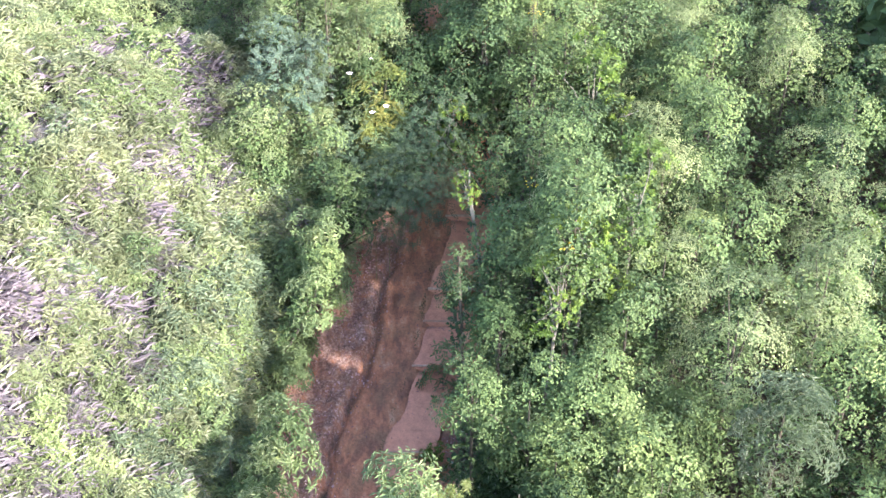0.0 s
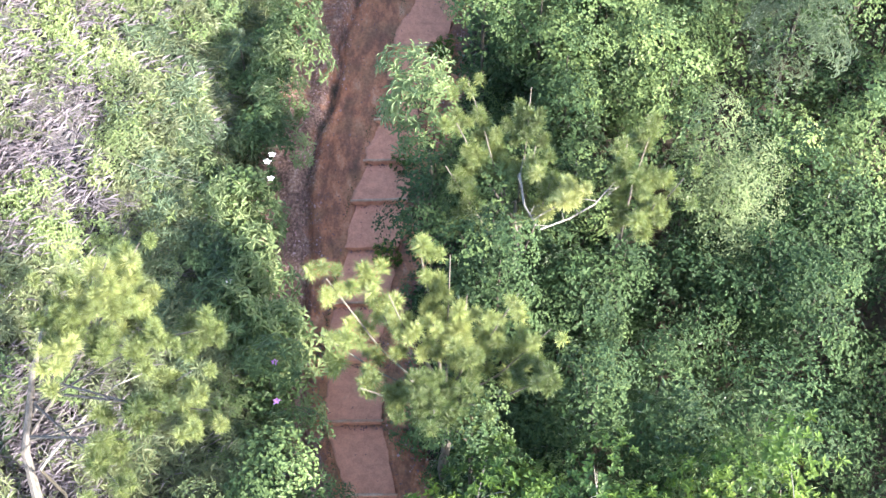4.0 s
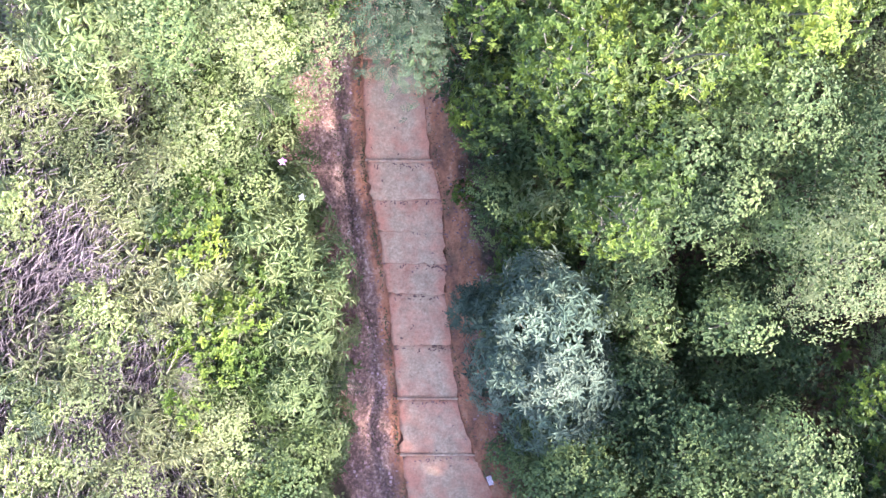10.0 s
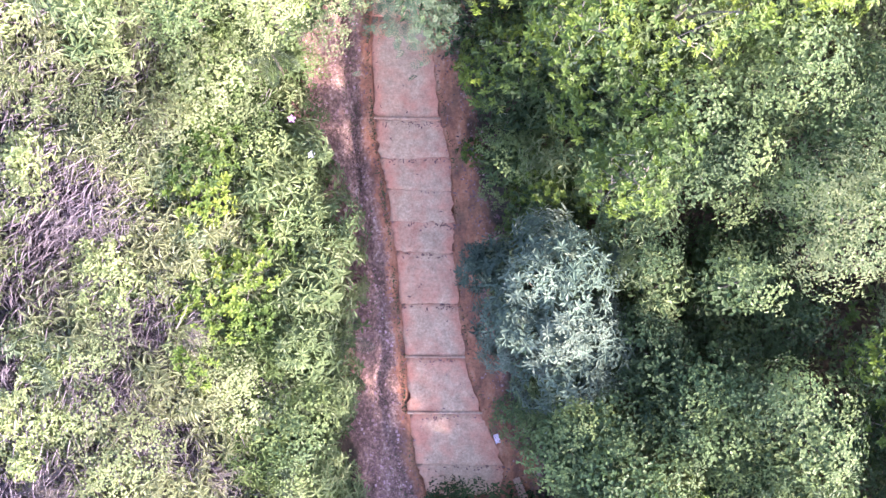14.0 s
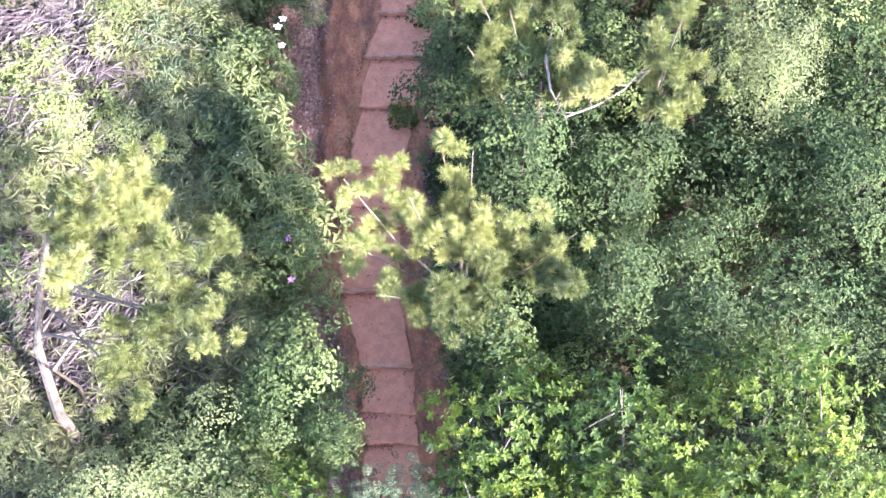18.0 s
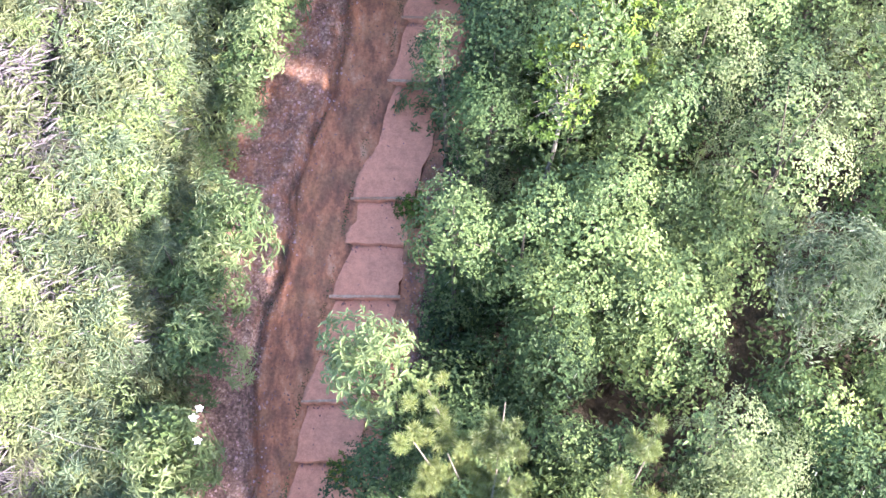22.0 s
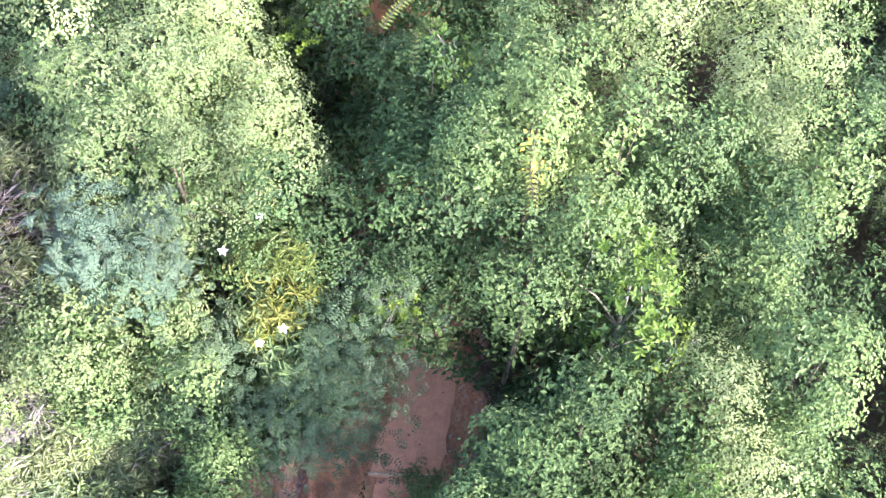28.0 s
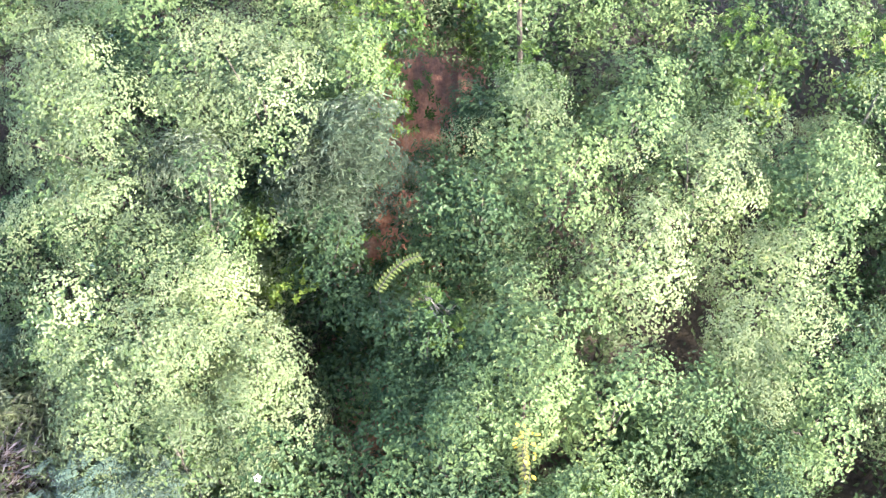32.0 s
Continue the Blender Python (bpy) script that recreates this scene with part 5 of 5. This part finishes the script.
def grass_tuft(x, y, seed, reach=0.6):
    """A tussock of long dry grass, its blades arching out and down."""
    rng = np.random.default_rng(seed)
    g = float(land(x, y))
    ob = thing("grass_tussock", pose(x, y, g), "tussock of long straw-grey arching grass", "grass", "tussocks on the bank")
    n = 90
    w = rng.normal(rng.uniform(0, 6.28), 1.3, n)
    root = np.stack([rng.normal(0, 0.05, n), rng.normal(0, 0.05, n), 0.25 + rng.random(n) * 0.12], 1)
    out = np.stack([np.cos(w), np.sin(w), np.zeros(n)], 1)
    side = np.stack([-np.sin(w), np.cos(w), np.zeros(n)], 1)
    length, rise, wide = (reach * rng.uniform(0.5, 1.1, n))[:, None], rng.uniform(0.5, 1.1, n)[:, None], rng.uniform(0.0035, 0.007, n)[:, None]
    rows = []
    for k in range(5):
        q = k / 4
        p = root + out * length * q + np.array([0, 0, 1.0]) * length * (rise * q - 0.95 * q * q)
        rows += [p - side * wide * (1 - 0.9 * q), p + side * wide * (1 - 0.9 * q)]
    v = np.stack(rows, 1).reshape(-1, 3)
    f = np.concatenate([np.arange(n)[:, None] * 10 + 2 * k + np.array([0, 1, 3, 2]) for k in range(4)])
    tagged(part("grass", mesh_of("grass", v, f, M_STRAW), ob), kind="stuff")


def bank_grass():
    rng = random.Random(91)
    for k, (px, py, pr) in enumerate(DRY):
        for i in range(2):
            w = rng.uniform(0, 6.28)
            x, y = px + pr * 0.7 * math.cos(w), py + pr * 0.7 * math.sin(w)
            if float(edges(y)[0]) - x > 0.4:
                grass_tuft(x, y, 300 + 7 * k + i, rng.uniform(0.5, 0.8))


bank_grass()
grass_tuft(-2.55, -3.5, 501, 0.85)
grass_tuft(-2.9, -3.3, 502, 0.8)


def leaf_litter():
    rng = np.random.default_rng(22)
    n = 13000
    y = rng.uniform(-7, 29, n)
    l, r = edges(y)
    side = rng.random(n) < 0.72
    x = np.where(side, l + np.abs(rng.normal(0, 1.0, n)) - 0.2, r - np.abs(rng.normal(0, 0.35, n)) + 0.2)
    keep = ~((x > np.interp(y, NY, NL) - 0.05) & (x < np.interp(y, NY, NR) + 0.05))
    x, y = x[keep], y[keep]
    n = len(x)
    z = land(x, y) + 0.012
    for i in range(1, len(NOSINGS)):
        y1, l1, r1 = NOSINGS[i]
        k = int(rng.integers(8, 45))
        u = np.clip(rng.normal(rng.uniform(0.2, 0.9), 0.35, k), -0.05, 1.05)
        back = np.abs(rng.normal(0, 0.05, k)) + 0.02
        x = np.concatenate([x, l1 + (r1 - l1) * u])
        y = np.concatenate([y, y1 - back])
        rise = slope(y1) - slope(NOSINGS[i - 1][0])
        z = np.concatenate([z, slope(y1) + 0.034 - min(0.13, 0.85 * rise) + np.zeros(k)])
        y0, l0, r0 = NOSINGS[i - 1]
        k = int(5 * (y1 - y0))
        q, u = rng.random(k), rng.beta(0.7, 0.7, k)
        x = np.concatenate([x, (l0 + (l1 - l0) * q) * (1 - u) + (r0 + (r1 - r0) * q) * u])
        y = np.concatenate([y, y0 + 0.06 + (y1 - y0 - 0.08) * q])
        z = np.concatenate([z, slope(y0) + 0.036 + (rise - min(0.13, 0.85 * rise)) * q])
    n = len(x)
    base = np.stack([x, y, z], 1)
    w = rng.uniform(0, 2 * math.pi, n)
    way = unit(np.stack([np.cos(w), np.sin(w), rng.normal(0, 0.15, n)], 1))
    up = unit(np.stack([rng.normal(0, 0.25, n), rng.normal(0, 0.25, n), np.ones(n)], 1))
    v, f = blades(base, way, up, rng.uniform(0.03, 0.09, n), rng.uniform(0.015, 0.04, n), 0.3, -0.1)
    tagged(new("leaf_litter", mesh_of("leaf_litter", v, f, M_LITTER)), "dry fallen leaves along the trail", "leaf litter", kind="stuff")


leaf_litter()


def trail_moss():
    """Tiny leaves of moss and seedlings along the sides of the slabs and in the gully."""
    rng = np.random.default_rng(25)
    n = 9000
    y = rng.uniform(-6.5, 28, n)
    l, r = np.interp(y, NY, NL), np.interp(y, NY, NR)
    pick = rng.random(n)
    x = np.where(pick < 0.45, l - 0.04 - np.abs(rng.normal(0, 0.045, n)), np.where(pick < 0.6, r + 0.03 + np.abs(rng.normal(0, 0.06, n)), gully_line(y) + rng.normal(0, 0.09, n)))
    keep = wobble(x * 0.3, y, 1.9) > rng.uniform(-0.7, 0.6, n) + 0.3 * (y > 6)
    x, y = x[keep], y[keep]
    n = len(x)
    w = rng.uniform(0, 2 * math.pi, n)
    way = unit(np.stack([np.cos(w), np.sin(w), rng.uniform(0.1, 0.7, n)], 1))
    v, f = blades(np.stack([x, y, land(x, y) + 0.01], 1), way, np.tile([0, 0, 1.0], (n, 1)), rng.uniform(0.02, 0.055, n), rng.uniform(0.012, 0.025, n), 0.3, 0.2)
    tagged(new("trail_moss", mesh_of("trail_moss", v, f, M_LEAF["shade_moss"])), "dark green moss and seedlings along the slabs", "moss", kind="stuff")


trail_moss()


def trail_gravel():
    """Loose stones and crumbs of laterite washed down the bank and into the gully."""
    rng = np.random.default_rng(26)
    n = 5200
    y = rng.uniform(-7, 28.5, n)
    l, r = edges(y)
    g = gully_line(y)
    side = rng.random(n)
    x = np.where(side < 0.75, l + (g + 0.3 - l) * rng.beta(1.2, 1.2, n), r - np.abs(rng.normal(0, 0.3, n)))
    z = land(x, y)
    size = 0.007 + 0.018 * rng.random(n) ** 5
    cube = np.array([[sx, sy, sz] for sz in (-1, 1) for sy in (-1, 1) for sx in (-1, 1)], float)
    v = cube[None] * (size[:, None, None] * rng.uniform(0.55, 1.3, (n, 8, 3)) * np.array([1.2, 1.0, 0.7]))
    w = rng.uniform(0, 2 * math.pi, n)[:, None]
    v = np.stack([v[:, :, 0] * np.cos(w) - v[:, :, 1] * np.sin(w), v[:, :, 0] * np.sin(w) + v[:, :, 1] * np.cos(w), v[:, :, 2]], -1) + np.stack([x, y, z + 0.3 * size], 1)[:, None]
    f = np.array([[0, 2, 3, 1], [4, 5, 7, 6], [0, 1, 5, 4], [2, 6, 7, 3], [0, 4, 6, 2], [1, 3, 7, 5]])
    f = (np.arange(n)[:, None, None] * 8 + f).reshape(-1, 4)
    tagged(new("laterite_gravel", mesh_of("laterite_gravel", v.reshape(-1, 3), f, M_STONE)), "loose pale and red stones on the trail bank", "gravel", kind="stuff")


trail_gravel()


# ---- flowers, sprigs, bare branches and scraps ----
def flower(kind, x, y, z, size=0.075):
    """A flower on a thin stem that rises from the thicket."""
    g = float(land(x, y))
    mat, label = {"white": (M_WHITE, "white open flower on a thin green stem"), "pink": (M_PINK, "pink open flower on a thin green stem")}[kind]
    ob = thing(kind + "_flower", pose(x, y, g), label, "flower", "flowers on the bank")
    top = Vector((0.04, -0.03, z - g))
    part("stem", mesh_of("stem", *tube([(0, 0, -0.05), (0.03, 0, top.z * 0.5), top], [0.006, 0.005, 0.004], 4), M_LEAF["lance"]), ob)
    rng = np.random.default_rng(int(abs(x) * 100))
    for k in range(5):
        w = 2 * math.pi * k / 5 + 0.3
        v, f = blades(np.array([[0.0, 0, 0]]), unit(np.array([[math.cos(w), math.sin(w), 0.35]])), np.array([[0, 0, 1.0]]), size * rng.uniform(0.9, 1.2), size * 0.75, 0.2, 0.15, True)
        part("petal", mesh_of("petal", v, f, mat), ob, Matrix.Translation(top))


for x, y, z in [(-3.09, 15.12, 5.70), (-3.09, 15.62, 5.78), (-3.18, 15.47, 5.75), (-3.84, 13.36, 4.90), (-1.79, 26.94, 9.35), (-1.30, 27.47, 9.43), (-1.23, 25.64, 9.13), (-0.91, 25.84, 9.16), (-2.63, 3.62, 2.50)]:
    flower("white", x, y, z)
for x, y, z in [(-2.96, 11.99, 4.28), (-2.88, 11.25, 4.16), (-2.94, 4.18, 2.89)]:
    flower("pink", x, y, z)


def sprig(x, y, z, r, seed):
    """A tall sapling whose top leaves have turned yellow."""
    g = float(land(x, y))
    rng = np.random.default_rng(seed)
    ob = thing("yellow_leaf_sapling", pose(x, y, g), "thin sapling with a few bright yellow leaves", "sapling", "yellowing saplings")
    part("stem", mesh_of("stem", *tube([(0, 0, -0.05), (0.06, 0.03, (z - g) * 0.6), (0, 0, z - g)], [0.016, 0.011, 0.004], 5), M_BARK), ob)
    n = 9
    d = unit(rng.normal(size=(n, 3)) * np.array([1, 1, 0.4]) + np.array([0, 0, 0.2]))
    base = d * rng.uniform(0.1, 1.0, (n, 1)) * r + np.array([0, 0, z - g - 0.05])
    v, f = blades(base, d, np.tile([0, 0, 1.0], (n, 1)), rng.uniform(0.05, 0.085, n), rng.uniform(0.03, 0.05, n), 0.25, 0.2, True)
    tagged(part("yellow_leaves", mesh_of("yellow_leaves", v, f, M_YELLOW), ob), kind="stuff")


for k, (x, y, z) in enumerate([(2.74, 19.71, 10.15), (2.49, 27.31, 11.81), (2.53, 26.91, 11.74), (2.56, 27.51, 10.84), (2.18, 22.18, 9.86)]):
    sprig(x, y, z - 0.15, 0.16, k)


def dead_branch(points, label, girth=0.018):
    """A bare weathered branch on its own thin stem, with broken side twigs."""
    pts = [Vector(p) for p in points]
    x, y = pts[0].x, pts[0].y
    g = float(land(x, y))
    ob = thing("bare_branch", pose(x, y, g), label, "branch", "dead wood")
    o = Vector((x, y, g))
    part("stem", mesh_of("stem", *tube([(0, 0, -0.1), (pts[0] - o) * 0.5 + Vector((0.1, 0.1, 0)), pts[0] - o], [girth * 1.3, girth * 1.1, girth], 6), M_BARK), ob)
    part("bough", mesh_of("bough", *tube([p - o for p in pts], [girth * (1 - 0.6 * k / (len(pts) - 1)) for k in range(len(pts))], 6), M_DEADWOOD), ob)
    rng = random.Random(int(abs(x * 50)))
    for k in range(1, len(pts)):
        for _ in range(2):
            p = pts[k - 1].lerp(pts[k], rng.random()) - o
            q = p + Vector((rng.uniform(-0.4, 0.4), rng.uniform(-0.4, 0.4), rng.uniform(0, 0.3)))
            part("twig", mesh_of("twig", *tube([p, p.lerp(q, 0.6) + Vector((0, 0, 0.05)), q], [girth * 0.35, girth * 0.22, 0.003], 4), M_DEADWOOD), ob)


dead_branch([(1.45, 13.59, 7.84), (1.51, 13.02, 7.75), (1.74, 12.57, 7.67), (2.25, 12.77, 7.71), (2.68, 13.03, 7.75), (2.90, 13.29, 7.79), (3.16, 13.38, 7.81)], "pale grey crooked bare pine branch above the trees", 0.024)
dead_branch([(6.98, 18.80, 5.70), (7.38, 18.64, 5.68), (7.59, 18.42, 5.64), (7.97, 18.39, 5.63)], "bleached white crooked bare branch in a dark gap")
dead_branch([(-5.91, 8.50, 7.20), (-5.78, 8.72, 7.24), (-5.32, 9.33, 7.34), (-4.92, 9.81, 7.42), (-4.48, 10.02, 7.45)], "pale grey curved pine limb without needles", 0.024)
dead_branch([(4.48, 25.48, 9.10), (4.69, 25.58, 9.12), (4.88, 25.67, 9.14)], "grey leafless branch between green crowns")
dead_branch([(-5.63, 15.22, 6.01), (-4.94, 14.97, 5.97), (-4.27, 14.81, 5.94)], "grey leafless branch on the fern bank", 0.007)


def cycad(x, y, z, number, seed, reach=0.55):
    """A palm-like seedling: stiff feather leaves from one crown."""
    rng = np.random.default_rng(seed)
    g = float(land(x, y))
    ob = thing("cycad_seedling", pose(x, y, g), "grey-green palm-like seedling with stiff feather leaves", "palm", "palm seedlings")
    part("stem", mesh_of("stem", *tube([(0, 0, -0.05), (0.02, 0, (z - g) * 0.6), (0, 0, z - g)], [0.03, 0.025, 0.02], 6), M_BARK), ob)
    for k in range(number):
        w = 2 * math.pi * (k + 0.3 * rng.random()) / number + seed
        base, way, up, lens = [], [], [], []
        out, side = np.array([math.cos(w), math.sin(w), 0]), np.array([-math.sin(w), math.cos(w), 0])
        for i in range(16):
            q = (i + 1) / 16
            p = out * reach * q + np.array([0, 0, z - g + 0.22 * q - 0.3 * q * q])
            for sgn in (-1, 1):
                base.append(p)
                way.append(unit(side * sgn + out * 0.55))
                up.append(np.array([0, 0, 1.0]))
                lens.append(0.17 * math.sin(math.pi * (0.1 + 0.85 * q)) + 0.03)
        v, f = blades(np.array(base), np.array(way), np.array(up), np.array(lens), np.full(len(lens), 0.016), 0.2, 0.1)
        leaf = tagged(part("frond", mesh_of("frond", v, f, M_LEAF["feather"]), ob), kind="stuff")
        part("midrib", mesh_of("midrib", *tube([(0, 0, z - g), out * reach * 0.5 + np.array([0, 0, z - g + 0.035]), out * reach + np.array([0, 0, z - g - 0.08])], [0.008, 0.006, 0.003], 4), M_LEAF["lance"]), leaf)


cycad(-2.04, 0.29, 1.35, 4, 1)
cycad(-3.25, 5.24, 3.17, 5, 2)
cycad(-3.94, 18.55, 5.56, 5, 3)


def vine(points, label):
    """A climber's shoot that arches out of the crowns, with yellowish leaves in pairs."""
    pts = [Vector(p) for p in points]
    o = Vector((pts[0].x, pts[0].y, float(land(pts[0].x, pts[0].y))))
    ob = thing("climbing_vine", pose(*o), label, "vine", "vines in the canopy")
    path = [Vector((0, 0, -0.05)), (pts[0] - o) * 0.6 + Vector((0.1, 0.05, 0))] + [p - o for p in pts]
    part("stem", mesh_of("stem", *tube(path, [0.014, 0.011] + [0.007] * (len(pts) - 1) + [0.003], 4), M_BARK), ob)
    base, way = [], []
    for a, b in zip(pts, pts[1:]):
        for k in range(5):
            p, d = a.lerp(b, k / 5) - o, (b - a).normalized()
            side = d.cross(Vector((0, 0, 1))).normalized()
            for sgn in (-1, 1):
                base.append(tuple(p))
                way.append(tuple((side * sgn + d * 0.4).normalized()))
    base, way = np.array(base), np.array(way)
    v, f = blades(base, way, np.tile([0, 0, 1.0], (len(base), 1)), 0.1, 0.05, 0.25, 0.3, True)
    tagged(part("vine_leaf", mesh_of("vine_leaf", v, f, M_LEAF["bamboo"]), ob), kind="stuff")


def rusty_bough(x, y, z):
    """A broken pine bough whose needles have gone rust brown, caught in the shrubs beside the steps."""
    rng = random.Random(4)
    g = float(land(x, y))
    ob = thing("dead_pine_bough", pose(x, y, g), "broken pine bough with rust-brown dead needles", "branch", "dead wood")
    part("bough", mesh_of("bough", *tube([(0.1, 0.3, -0.05), (0.05, 0.1, (z - g) * 0.6), (0, 0, z - g), (-0.25, -0.35, z - g + 0.05)], [0.02, 0.016, 0.012, 0.006], 5), M_BARK), ob)
    me = mesh_of("dead_tuft", *tuft(np.random.default_rng(3), 90, 0.16), M_RUST)
    for k in range(9):
        q = rng.random()
        m = Matrix.Translation((-0.25 * q + rng.gauss(0, 0.07), -0.35 * q + rng.gauss(0, 0.07), z - g + 0.04)) @ Matrix.Rotation(rng.uniform(0, 6), 4, "Z")
        tagged(part("dead_tuft", me, ob, m), kind="stuff")


rusty_bough(-0.03, 15.91, 6.78)
vine([(0.47, 29.95, 10.45), (0.64, 30.15, 10.6), (0.86, 30.33, 10.66), (1.1, 30.45, 10.6)], "yellowish vine shoot arching over dark foliage")
vine([(0.92, 29.4, 10.35), (0.96, 29.72, 10.55), (1.13, 29.93, 10.62), (1.34, 29.96, 10.55)], "light green vine shoot bent over like a hook")
vine([(2.5, 27.6, 10.9), (2.48, 27.35, 10.85), (2.52, 27.05, 10.7), (2.5, 26.85, 10.5)], "bright yellow-green vine hanging from a crown")


def trail_bits():
    """A scrap of white litter, an edging stone and weeds along the steps."""
    rng = np.random.default_rng(8)
    x, y = 0.84, -1.5
    z = float(slope(y)) + 0.06
    gx, gy = np.meshgrid(np.linspace(-1, 1, 6), np.linspace(-1, 1, 8))
    v = np.stack([gx.ravel() * 0.05, gy.ravel() * 0.09, rng.uniform(0, 0.035, 48)], 1)
    i = (np.arange(7)[:, None] * 6 + np.arange(5)).reshape(-1)
    scrap = new("plastic_scrap", mesh_of("plastic_scrap", v, np.stack([i, i + 1, i + 7, i + 6], 1), M_WHITE))
    scrap.matrix_world = pose(x, y, z, 8, 0, 20)
    tagged(scrap, "crumpled white plastic scrap on a concrete step", "litter")
    bm = bmesh.new()
    bmesh.ops.create_cube(bm, size=1.0)
    bmesh.ops.subdivide_edges(bm, edges=bm.edges[:], cuts=3, use_grid_fill=True)
    for q in bm.verts:
        q.co = q.co * (1 - 0.1 * (q.co.length - 0.5)) + Vector(rng.normal(scale=0.02, size=3))
        q.co = Vector((q.co.x * 0.14, q.co.y * 0.75, q.co.z * 0.2))
    me = bpy.data.meshes.new("edging_stone")
    bm.to_mesh(me)
    bm.free()
    me.materials.append(M_NOSE)
    stone = new("edging_stone", me)
    stone.matrix_world = pose(1.38, -2.62, float(land(1.38, -2.62)) + 0.06, 0, 0, 24)
    tagged(stone, "long pale edging stone tilted in the soil", "stone")


trail_bits()

WEEDS = [(0.42, 22.4, 0.45), (0.2, 20.35, 0.25), (1.0, 24.9, 0.5), (-1.0, 15.5, 0.25), (-0.6, 17.6, 0.22)]
for x, y, r in WEEDS:
    plant("lance" if r > 0.3 else "rosette", x, y, 0.35 + r, r, 0.9, 1)
